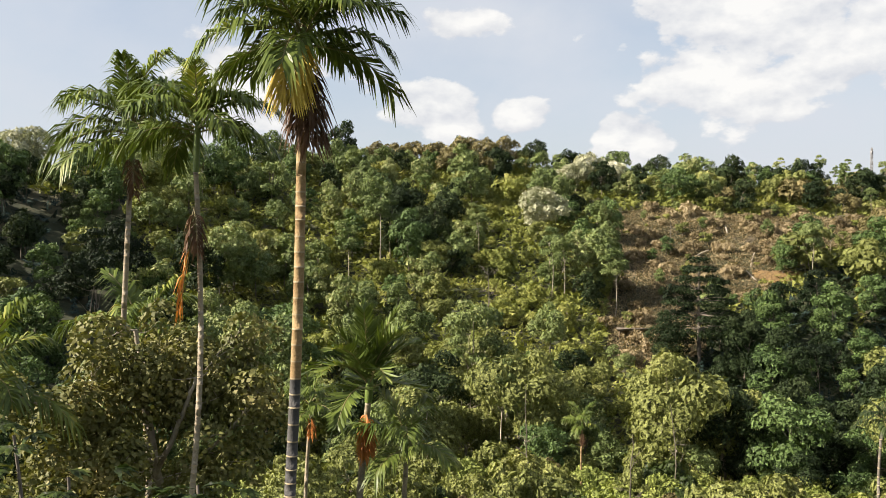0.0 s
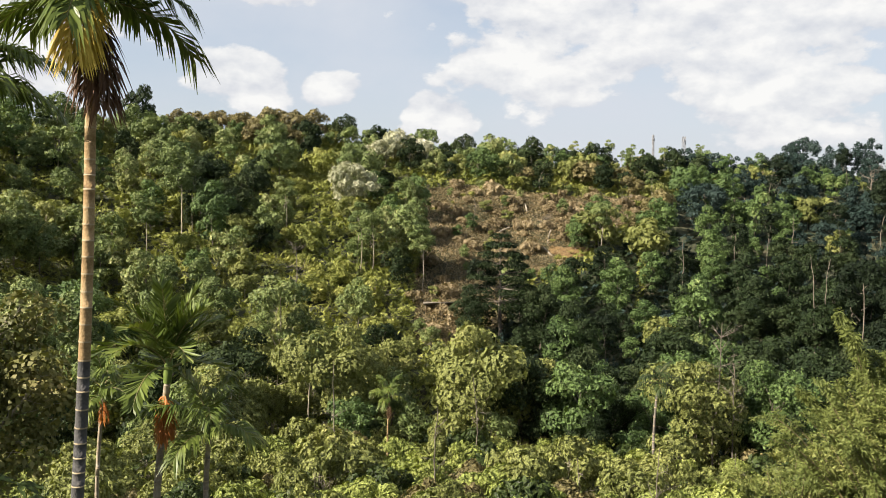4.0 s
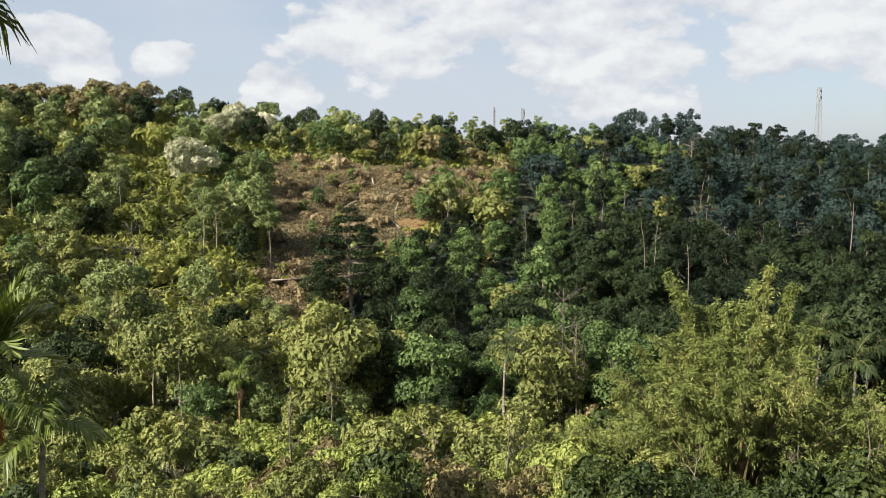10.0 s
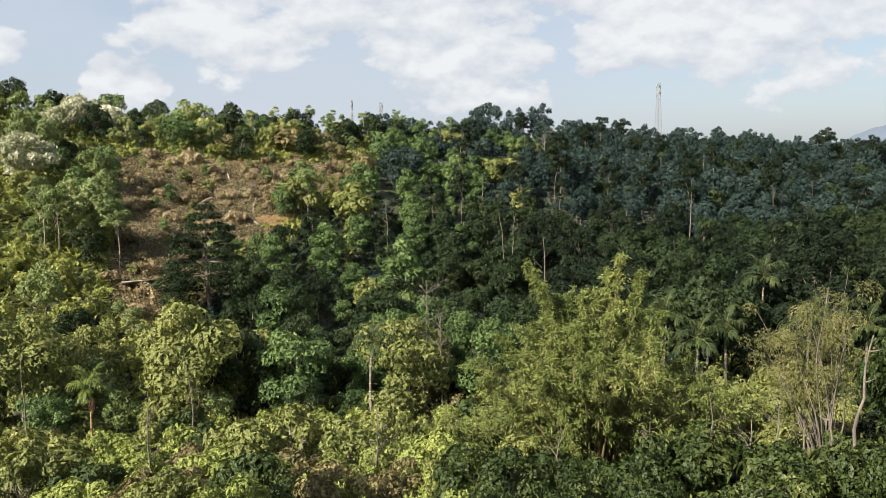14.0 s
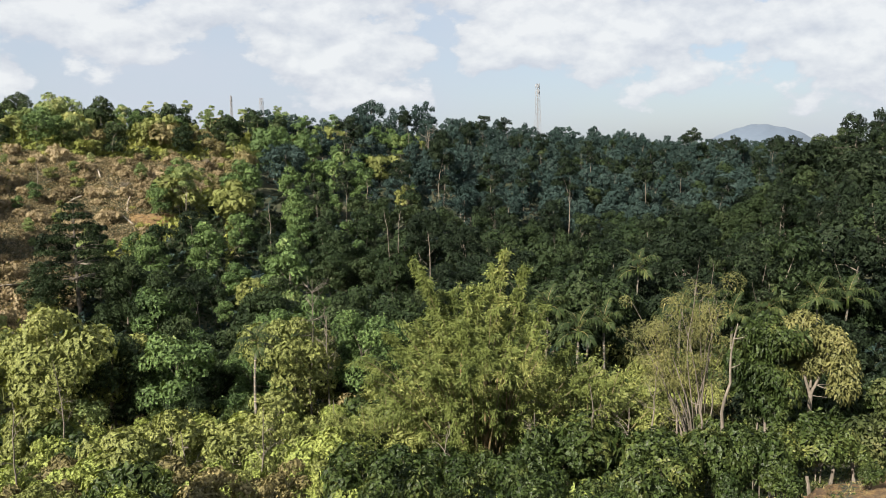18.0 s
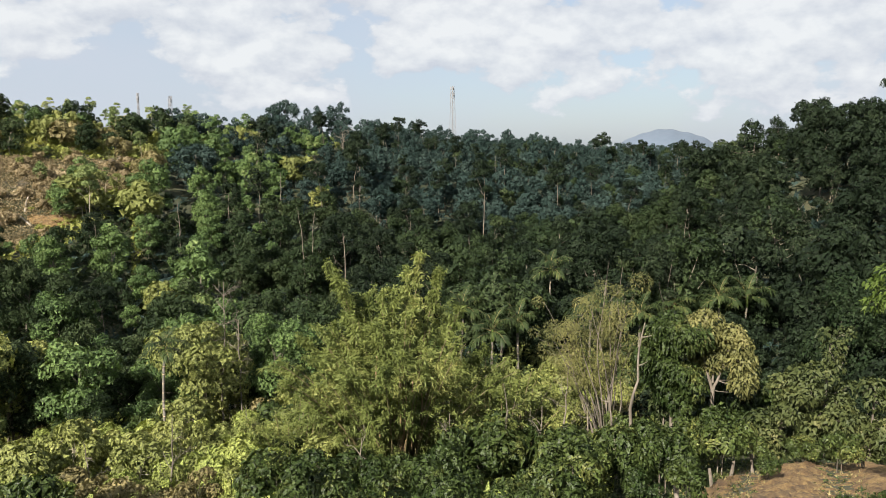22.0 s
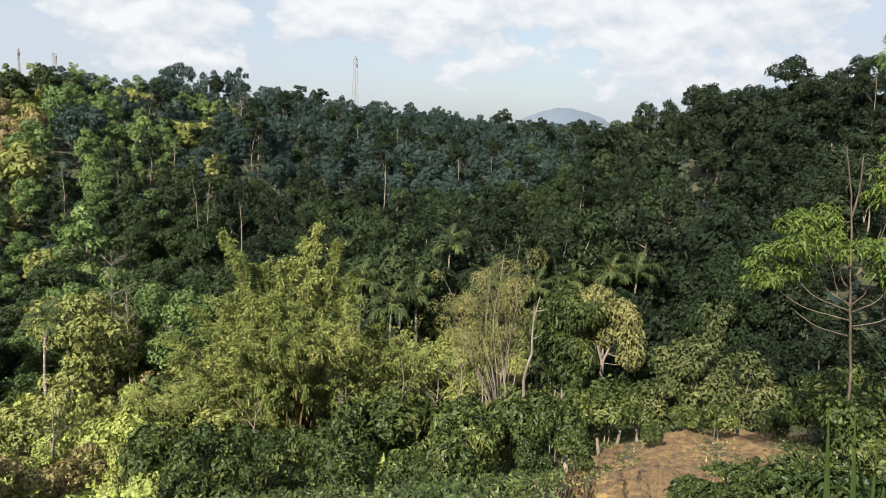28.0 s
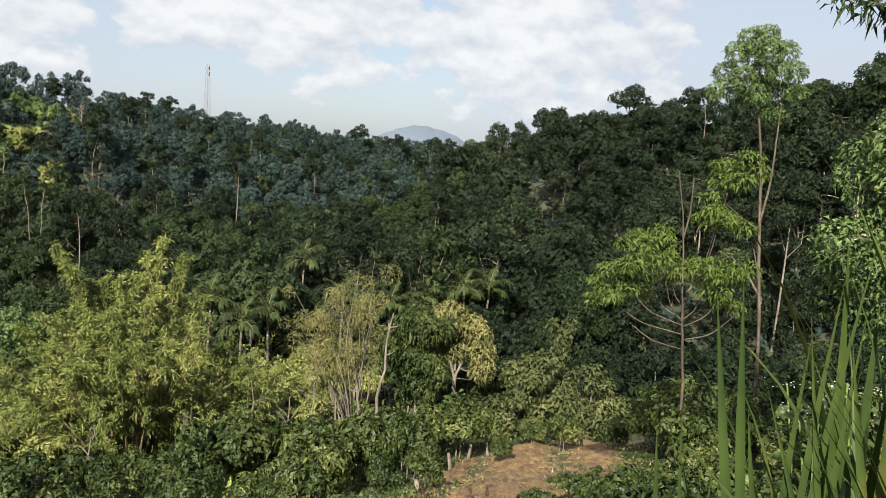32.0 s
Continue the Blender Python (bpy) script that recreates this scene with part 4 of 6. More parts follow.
carpet("soil_weeds", "sparse green seedlings on the bare soil", 9000, 60, 82, 4, 29, 0.09, LEAF["glossy"], lambda a, b: not in_soil(a, b) or math.sin(a * 3.7 - b) * math.cos(b * 1.1 + a * 2) > 0.6, 0.12)


carpet("short_grass", "short rough grass on the slope round the viewpoint", 80000, -180, 180, 0.4, 16, 0.11, LEAF["grass"], lambda a, b: not (57 < a < 82), 0.03)


# ---- palms ----
def frond_shape(length, leaflets, leaf_len, leaf_w, rise, sag, ragged=0.1, hang=0.62):
    """A feather leaf that leaves the origin along +x and arches down."""
    s = np.linspace(0, 1, 14)
    ang = radians(rise) - radians(sag) * s ** 1.3
    step = length / 13
    px = np.r_[0, np.cumsum(np.cos(ang[:-1]) * step)]
    pz = np.r_[0, np.cumsum(np.sin(ang[:-1]) * step)]
    spine = np.stack([px, 0 * px, pz], -1)
    rib = tube(spine, 0.022 * (1 - 0.85 * s) + 0.003, 5)
    v, q = [], []
    for i in range(leaflets):
        f = 0.14 + 0.86 * (i + 0.5) / leaflets
        base = np.array([np.interp(f, s, px), 0, np.interp(f, s, pz)])
        a = np.interp(f, s, ang)
        fore = np.array([math.cos(a), 0, math.sin(a)])
        up = np.array([-math.sin(a), 0, math.cos(a)])
        ll = leaf_len * (0.45 + 0.75 * math.sin(math.pi * min(1, 0.18 + 0.82 * f)) ** 0.7) * (1 + ragged * rng.normal())
        for sgn in (-1, 1):
            w = unit(fore * (0.45 + 0.5 * f) + np.array([0, sgn, 0]) * (1.0 - 0.45 * f) + up * (0.25 + 0.12 * rng.normal()))
            side = unit(np.cross(w, up + rng.normal(size=3) * 0.35)) * leaf_w / 2
            p0, p1 = base, base + w * ll * 0.55 - np.array([0, 0, 0.06]) * ll
            p2 = base + w * ll * 0.98 - np.array([0, 0, hang]) * ll * (0.7 + 0.6 * rng.random())
            k = len(v)
            v += [p0 - side * 0.4, p0 + side * 0.4, p1 + side, p1 - side, p2 + side * 0.12, p2 - side * 0.12]
            q += [[k, k + 1, k + 2, k + 3], [k + 3, k + 2, k + 4, k + 5]]
    return (np.array(v), np.array(q)), rib


def frond_pair(tint, *shape):
    """The leaflets of a frond and its midrib."""
    blade, rib = frond_shape(*shape)
    return quick_mesh("frond", *blade, [LEAF[tint]]), quick_mesh("midrib", *rib, [RIB])


def hang_frond(name, pair, root, label, m):
    leaf = part(name, pair[0], root, label, m)
    part("midrib", pair[1], leaf, "pale tan midrib")


RIB = rough_material("palm_midrib", [(0.10, 0.085, 0.03), (0.20, 0.16, 0.06)], 4.0, 30.0, 0.2, 0.6)
RING = rough_material("palm_ring_pale", [(0.24, 0.185, 0.11), (0.36, 0.29, 0.18)], 6.0, 60.0, 0.3, 0.85)
TRUNK_TAN = rough_material("palm_trunk_tan", [(0.14, 0.085, 0.035), (0.24, 0.155, 0.065), (0.33, 0.24, 0.12)], 3.0, 40.0, 0.5, 0.85)
TRUNK_GREY = rough_material("palm_trunk_grey", [(0.13, 0.11, 0.08), (0.24, 0.20, 0.14), (0.36, 0.31, 0.23)], 3.0, 40.0, 0.5, 0.85)
# the shadow over the front palm's lower trunk, painted as bark colour
TRUNK_SHADE = rough_material("palm_trunk_painted_shade", [(0.035, 0.035, 0.035), (0.065, 0.062, 0.058), (0.11, 0.10, 0.09)], 3.0, 40.0, 0.5, 0.9)
SHAFT = rough_material("palm_crownshaft_green", [(0.07, 0.11, 0.02), (0.14, 0.19, 0.04)], 4.0, 30.0, 0.2, 0.5)


def palm_trunk(foot, head, r0, r1, ring_gap, mat, bow=0.1, shade_to=0.0):
    """A ringed stem from foot to head (local points), its lowest share painted as shaded."""
    foot, head = np.asarray(foot, float), np.asarray(head, float)
    length = np.linalg.norm(head - foot)
    pts, rad, tag = [], [], []
    s = 0.0
    side = rng.normal(size=3) * np.array([1, 1, 0])
    while s < length:
        for ds, dr, t in ((0.0, 1.0, 0), (ring_gap * 0.84, 0.985, 0), (ring_gap * 0.87, 1.03, 1), (ring_gap * 0.97, 1.03, 1)):
            f = min(1.0, (s + ds) / length)
            pts.append(foot + (head - foot) * f + side * bow * math.sin(math.pi * f))
            rad.append((r0 + (r1 - r0) * f) * dr)
            tag.append(t if f > shade_to else t + 2)
        s += ring_gap * rng.uniform(0.85, 1.15)
    v, q = tube(pts, rad, 12)
    which = np.repeat([2 * (a > 1) if not (a & b & 1) else 1 for a, b in zip(tag[:-1], tag[1:])], 12)
    return quick_mesh("trunk", v, q, [mat, RING, TRUNK_SHADE], which)


FRONDS = [frond_pair("palm", 1.9, 38, 0.58, 0.06, rise, sag, 0.2) for rise, sag in ((74, 55), (48, 85), (26, 80), (12, 70), (62, 100))]
FRONDS_SHADE = [frond_pair("palm_shade", 1.9, 22, 0.62, 0.075, rise, sag) for rise, sag in ((74, 55), (48, 85), (26, 80), (12, 70), (62, 100))]
FRONDS_UP = [frond_pair("palm", 1.9, 34, 0.52, 0.06, rise, sag, 0.15, 0.05) for rise, sag in ((86, 30), (66, 75), (52, 100), (30, 95), (76, 55))]
FROND_YELLOW = frond_pair("palm_yellow", 1.5, 26, 0.5, 0.06, -48, 40)
FROND_DEAD = frond_pair("palm_dead", 1.5, 24, 0.36, 0.05, -74, 14, 0.3)
FROND_RUST = frond_pair("palm_rust", 1.3, 24, 0.26, 0.05, -74, 14, 0.3)


def palm(foot, hub, r0, r1, fronds, size, label, trunk_mat, shaft=0.9, seed=0, skirt=(), ring_gap=0.2, shade_to=0.0, leaves=None):
    """An areca palm. foot, hub: world points; fronds: how many; skirt: (mesh, bearing, drop, size, label) for hanging dead leaves."""
    dice = random.Random(seed)
    root = thing("areca_palm", label, "palm", Matrix.Translation(foot), "areca palms")
    top = Vector(hub) - Vector(foot)
    lean = top.normalized()
    neck = top - lean * shaft
    part("trunk", palm_trunk((0, 0, -0.6), neck, r0, r1, ring_gap, trunk_mat, shade_to=shade_to), root)
    s = np.linspace(0, 1, 8)
    neck_np, top_np = np.array(neck), np.array(top)
    v, q = tube(neck_np + (top_np - neck_np) * s[:, None], r1 * (1.25 - 0.25 * s + 0.25 * np.sin(s * 3.1)), 12)
    part("crownshaft", quick_mesh("crownshaft", v, q, [SHAFT]), root, "smooth green crownshaft")
    for i in range(fronds):
        turn = i * 137.5 + dice.uniform(-15, 15)
        f = i / max(1, fronds - 1)
        mesh = (leaves or FRONDS)[0 if f < 0.2 else 4 if f < 0.4 else 1 if f < 0.6 else 2 if f < 0.85 else 3]
        m = Matrix.Translation(top - lean * 0.25 * f) @ pose(0, 0, 0, dice.uniform(-8, 8), dice.uniform(-8, 8), turn) @ Matrix.Scale(size * dice.uniform(0.88, 1.1), 4)
        hang_frond("frond", mesh, root, "", m)
    for mesh, turn, drop, k, text in skirt:
        hang_frond("hanging_frond", mesh, root, text, Matrix.Translation(top - lean * drop) @ pose(0, 0, 0, 0, 0, turn) @ Matrix.Scale(k, 4))
    return root


def math_turn(az):
    """The turn about z that points +x along a bearing."""
    return 90 - az


A_FOOT, A_HUB = aim(-11.6, -22, 10.9), aim(-9.5, 13.2, 10.9)
palm(A_FOOT, A_HUB, 0.080, 0.062, 18, 0.72, "tall areca palm with a ringed tan trunk and yellowing hanging fronds", TRUNK_TAN, 0.5, 3,
     [(FROND_YELLOW, math_turn(195), 0.12, 0.66, "yellow drooping frond"), (FROND_YELLOW, math_turn(222), 0.16, 0.6, "yellow drooping frond"), (FROND_YELLOW, math_turn(180), 0.2, 0.55, "yellow drooping frond"),
      (FROND_DEAD, math_turn(120), 0.25, 0.8, "withered dark brown frond"), (FROND_DEAD, math_turn(250), 0.35, 0.7, "withered dark brown frond"), (FROND_DEAD, math_turn(210), 0.6, 0.55, "withered flower stalks"),
      (FROND_DEAD, math_turn(150), 0.4, 0.75, "withered dark brown frond"), (FROND_DEAD, math_turn(80), 0.3, 0.8, "withered dark brown frond"), (FROND_DEAD, math_turn(170), 0.65, 0.55, "withered flower stalks")], shade_to=0.40)
palm(aim(-18.4, -21, 14.4), aim(-16.7, 7.0, 14.4), 0.056, 0.042, 15, 0.74, "areca palm with a grey ringed trunk and a torn rust-coloured frond", TRUNK_GREY, 0.9, 5,
     [(FROND_RUST, math_turn(-95), 2.0, 0.95, "rust-orange dead frond"), (FROND_DEAD, math_turn(150), 1.5, 0.5, "withered flower stalks"), (FROND_DEAD, math_turn(240), 1.5, 0.5, "withered flower stalks")], 0.14)
palm(aim(-22.8, -20, 18.4), aim(-20.8, 6.6, 18.4), 0.068, 0.052, 15, 0.9, "areca palm with a grey ringed trunk and long drooping fronds", TRUNK_GREY, 0.9, 8,
     [(FRONDS[3], math_turn(215), 0.5, 0.9, ""), (FROND_DEAD, math_turn(150), 0.6, 0.6, "withered brown frond")], 0.16)
palm(aim(-6.6, -24, 16.5), aim(-5.3, -11.0, 16.2), 0.08, 0.06, 16, 0.80, "young areca palm with upright green fronds and dry orange ones below", TRUNK_GREY, 0.5, 11,
     ring_gap=0.14, skirt=[(FROND_RUST, math_turn(200), 0.7, 0.7, "dry orange frond"), (FROND_RUST, math_turn(160), 0.7, 0.65, "dry orange frond"), (FROND_RUST, math_turn(230), 0.6, 0.7, "dry orange frond")], leaves=FRONDS_UP)


# ---- bamboo ----
CULM = rough_material("bamboo_culm", [(0.045, 0.038, 0.017), (0.105, 0.085, 0.038), (0.20, 0.16, 0.08)], 3.0, 25.0, 0.2, 0.55)


def bamboo(foot, height, spread, culms, leaves, label, seed, leaf_len=0.20, core=False, plumes=()):
    """A clump. core: bare culms and shade show in the middle of the side towards the path; plumes: points that the tallest tips reach."""
    dice = np.random.default_rng(seed)
    root = thing("bamboo_clump", label, "bamboo", Matrix.Translation(foot), "bamboo clumps")
    bases, ways = [], []
    back = math.atan2(foot[1], foot[0])
    s = np.linspace(0, 1, 12)

    def leafy(p, n, low, sprays, reach):
        n = max(1, n // sprays)
        f = np.repeat(np.clip(low + (1 - low) * dice.random(sprays) ** 0.8, 0, 1), n)
        at = np.stack([np.interp(f, s, p[:, i]) for i in range(3)], -1)
        tw = np.repeat(unit(dice.normal(size=(sprays, 3)) * np.array([1, 1, 0.5]) + np.array([0, 0, 0.45])), n, axis=0)
        run = dice.random((len(f), 1)) * np.repeat(dice.uniform(0.6, 1.5, sprays), n)[:, None] * (1.2 - 0.7 * f[:, None]) * reach
        off = tw * run + dice.normal(size=(len(f), 3)) * 0.06
        off[:, 2] -= 0.22 * run[:, 0] ** 2
        bases.append(at + off)
        ways.append(tw * 0.6 + dice.normal(size=(len(f), 3)) * 0.45 + np.array([0, 0, -0.2]))

    each = leaves // (culms + 2 * len(plumes))
    for c in range(culms):
        a = dice.uniform(0, 2 * np.pi)
        out = spread * dice.random() ** 0.6
        h = height * dice.uniform(0.7, 0.96) * (1 - 0.25 * (out / spread) ** 2)
        reach = out * (0.45 * s + 0.55 * s ** 2.0)
        sag = np.clip(s - 0.8, 0, 1) ** 2 * h * 1.2 * (out / spread)
        p = np.stack([np.cos(a) * (0.5 + reach), np.sin(a) * (0.5 + reach), s * h - sag - 0.4], -1)
        part("culm", quick_mesh("culm", *tube(p, 0.05 * (1 - 0.88 * s) + 0.005, 6), [CULM]), root)
        low = 0.62 if out < spread * 0.55 else 0.36
        if core:
            aside = abs(math.sin(a - back)) * out / spread
            low = 0.12 if aside > 0.5 else 0.25 if aside > 0.25 else 0.42
        leafy(p, each, low, 22, 1.0)
    for tip in plumes:
        end = np.array(tip) - np.array(foot)
        start = np.array([end[0] * 0.12, end[1] * 0.12, -0.4])
        bow = np.array([end[0] * 0.12, end[1] * 0.12, height * 0.10])
        p = start + (end - start) * s[:, None] - bow * np.array([1, 1, -1]) * np.sin(np.pi * s)[:, None] * 0.6
        part("culm", quick_mesh("culm", *tube(p, 0.05 * (1 - 0.88 * s) + 0.005, 6), [CULM]), root)
        leafy(p, int(each * 1.3), 0.6, 60, 0.36)
    if core:
        for k in range(11):
            a = back + np.pi + dice.normal() * 0.7
            r = spread * dice.uniform(0.12, 0.36)
            b = (math.cos(a) * r, math.sin(a) * r, height * dice.uniform(0.5, 0.7))
            part("dead_culm", quick_mesh("dead_culm", *limb((math.cos(a) * (0.5 + r * 0.5), math.sin(a) * (0.5 + r * 0.5), height * 0.22), b, 0.04, 0.02, 0.07, 8, 6), [CULM_DRY]), root, "dry tan culm")
    b, w = np.concatenate(bases), np.concatenate(ways)
    size = 0.7 + 0.6 * dice.random(len(b))
    part("foliage", quick_mesh("foliage", *blades(b, w, leaf_len * size, leaf_len * 0.26 * size, 0.25), [LEAF["bamboo"]]), root, "feathery yellow-green bamboo leaves")
    return root


CULM_DRY = rough_material("bamboo_culm_dry", [(0.10, 0.062, 0.030), (0.20, 0.13, 0.065), (0.31, 0.22, 0.125)], 3.0, 25.0, 0.2, 0.6)
bamboo(spot_late(44.6, 33), 9.7, 4.7, 60, 120000, "large bamboo clump with feathery tops and tan inner culms", 3, 0.16, True,
       [aim_late(a, e, 33 + k) for a, e, k in ((39.9, -7.4, 0), (40.6, -8.6, -0.6), (42.6, -9.8, 0.4), (44.4, -9.4, -0.5), (46.5, -7.0, 0.3), (47.9, -8.2, -0.3), (49.3, -10.8, 0.5), (51.2, -13.6, 0), (37.8, -12.6, -0.4), (45.6, -8.0, 0.5), (41.6, -10.4, 0.2))])
bamboo(spot(52, 34), 6.5, 3.0, 26, 15000, "low bamboo thicket with arching tips", 5, 0.16)
bamboo(spot(37.0, 36), 5.6, 3.0, 26, 15000, "low bamboo thicket with arching tips", 6, 0.16)


# ---- radio masts and the far hill ----
STEEL = rough_material("mast_steel", [(0.13, 0.13, 0.135), (0.22, 0.22, 0.225)], 0.3, 3.0, 0.1, 0.6)


def lattice_mast(p, height, w0, w1, bays, label, panels):
    root = thing("radio_mast", label, "mast", Matrix.Translation(p), "radio masts")
    corner = lambda k, f: np.array([(w0 + (w1 - w0) * f) / 2 * sx for sx in ((1, 1), (-1, 1), (-1, -1), (1, -1))[k % 4]] + [height * f])
    for k in range(4):
        part("leg", quick_mesh("leg", *tube([corner(k, 0), corner(k, 0.5), corner(k, 1)], [0.16] * 3, 5), [STEEL]), root)
    braces = []
    for b in range(bays):
        f, g = b / bays, (b + 1) / bays
        for k in range(4):
            braces += [tube([corner(k, f), corner(k + 1, g)], [0.07, 0.07], 4), tube([corner(k + 1, f), corner(k, g)], [0.07, 0.07], 4)]
    part("lattice", quick_mesh("lattice", *join(*braces), [STEEL]), root)
    for f in panels:
        for k in range(3):
            a = k * 2.1
            c = np.array([math.cos(a) * w1 * 0.9, math.sin(a) * w1 * 0.9, height * f])
            part("antenna", quick_mesh("antenna", *tube([c, c + (0, 0, 0.2), c + (0, 0, 2.4), c + (0, 0, 2.6)], [0.05, 0.3, 0.3, 0.05], 6), [STEEL]), root)
    return root


top = aim(49.05, 4.8, 600)
lattice_mast(Vector((top.x, top.y, -4)), top.z + 4, 4.4, 1.6, 16, "tall grey lattice radio mast behind the ridge", (0.94, 0.86))
top = aim(29.95, 4.05, 600)
lattice_mast(Vector((top.x, top.y, -4)), top.z + 4, 3.0, 1.6, 12, "grey lattice radio mast behind the ridge", (0.9,))
top = aim(27.95, 4.2, 600)
lattice_mast(Vector((top.x, top.y, -4)), top.z + 4, 2.0, 0.8, 12, "thin grey radio mast behind the ridge", (0.9,))

# the haze of distance is put into the hill's blue base colour
HILL = rough_material("far_hill_blue", [(0.075, 0.098, 0.13), (0.095, 0.12, 0.155)], 0.004, 0.05, 0.3, 1.0)
ha = np.linspace(56, 73, 70)
hr = np.linspace(2600, 3400, 9)
prof = 84 * np.exp(-(np.abs(ha - 63.6) / 3.1) ** 3.0) + 18 * np.exp(-((ha - 69) / 2.4) ** 2) + 3.0 * np.sin(ha * 2.3) + 1.5 * np.sin(ha * 6.1)
hx, hy = hr[:, None] * np.sin(np.radians(ha)), hr[:, None] * np.cos(np.radians(ha))
hz = -20 + (prof + 20)[None] * np.sin(np.linspace(0, np.pi, 9))[:, None]
i, j = np.meshgrid(np.arange(8), np.arange(69), indexing="ij")
me = quick_mesh("far_hill", np.stack([hx, hy, hz], -1).reshape(-1, 3), np.stack([i * 70 + j, (i + 1) * 70 + j, (i + 1) * 70 + j + 1, i * 70 + j + 1], -1).reshape(-1, 4), [HILL])
tagged(new("far_hill", me), "low wooded hill, blue with distance", "hill", kind="structure")


# ---- single trees made from their own clumps ----
def clump_tree(name, label, category, foot, stems, puffs, count, leaf, tint, bark, group="", flat=0.8, droop=0.25, width=0.5, twigs=0.03, seed=1, foot_r=0.1, sky_bias=0.3):
    """foot: ground point. stems: lists of (world point) with a start and end radius. puffs: (world point, r)."""
    dice = np.random.default_rng(seed)
    root = thing(name, label, category, Matrix.Translation(foot), group)
    base = np.array(foot)
    wood = []
    for pts, r0, r1 in stems:
        p = np.array([np.array(q) - base for q in pts])
        n = 4 * len(p)
        s = np.linspace(0, 1, n)
        k = np.linspace(0, 1, len(p))
        fine = np.stack([np.interp(s, k, p[:, i]) for i in range(3)], -1)
        for _ in range(2):
            fine[1:-1] = (fine[:-2] + 2 * fine[1:-1] + fine[2:]) / 4
        fine[1:-1] += dice.normal(size=(n - 2, 3)) * r0 * 0.15
        part("trunk" if r0 > 0.05 else "branch", quick_mesh("stem", *tube(fine, r0 + (r1 - r0) * s, 8 if r0 > 0.05 else 6), [bark]), root)
        wood.append(fine)
    joints = np.concatenate(wood)
    local = np.array([[*(np.array(c) - base), r] for c, r in puffs])
    limbs = []
    if twigs:
        for x, y, z, r in local:
            c = np.array([x, y, z])
            below = joints[(joints[:, 2] < z + 0.2)]
            near = (below if len(below) else joints)
            start = near[np.argmin(np.linalg.norm(near - c, axis=1) + dice.random(len(near)) * r)]
            limbs.append(limb(start, c, twigs, twigs * 0.25, 0.1, 6, 5))
            for _ in range(2):
                limbs.append(limb(c - (c - start) * 0.25, c + dice.normal(size=3) * r * 0.5, twigs * 0.4, twigs * 0.12, 0.1, 4, 4))
        tagged(part("branchwork", quick_mesh("branchwork", *join(*limbs), [bark]), root), kind="stuff")
    part("crown", quick_mesh("crown", *puff_leaves(local, count, leaf, leaf * width, flat, droop, sky_bias, 0.4, dice), [tint]), root)
    return root


def ball(az, el, d, ra, rz, n, r, seed):
    """Clumps spread through an ellipsoid round the point seen at az, el."""
    dice = np.random.default_rng(seed)
    c = np.array(aim(az, el, d))
    out = []
    for _ in range(n):
        v = unit(dice.normal(size=3)) * (0.45 + 0.55 * dice.random() ** 0.5)
        out.append((c + v * np.array([ra, ra, rz]), r * dice.uniform(0.75, 1.25)))
    return out


def ball_late(*k):
    return [(c + np.array(LATE), r) for c, r in ball(*k)]


# the umbrella-crowned sapling
foot = spot_late(83.2, 16.7)
D = 16.7
crown = [(aim_late(a, e, D + k), r) for a, e, k, r in (
    (80.1, -5.0, 0.2, 0.40), (79.3, -5.5, -0.2, 0.34), (81.0, -5.3, 0.0, 0.26), (84.5, -3.2, 0.1, 0.40), (85.5, -3.5, -0.3, 0.34), (83.6, -3.6, 0.2, 0.26), (83.8, -2.0, 0.0, 0.2), (84.0, -0.9, 0.0, 0.16),
    (85.2, 0.2, 0.2, 0.42), (86.0, -0.5, -0.1, 0.34), (84.6, -0.6, 0.1, 0.26), (78.3, -7.5, 0.1, 0.38), (79.4, -7.0, -0.5, 0.38), (80.6, -6.9, 0.6, 0.40), (81.5, -6.7, -0.6, 0.36), (83.4, -6.9, 0.4, 0.40),
    (84.3, -6.8, -0.5, 0.36), (85.2, -7.0, 0.2, 0.38), (86.2, -6.8, -0.2, 0.32), (77.3, -9.3, 0.2, 0.32), (78.2, -9.0, -0.4, 0.32), (79.3, -8.9, 0.4, 0.28), (84.8, -8.5, -0.2, 0.32), (85.8, -9.0, 0.3, 0.28), (76.8, -8.4, 0.0, 0.22))]
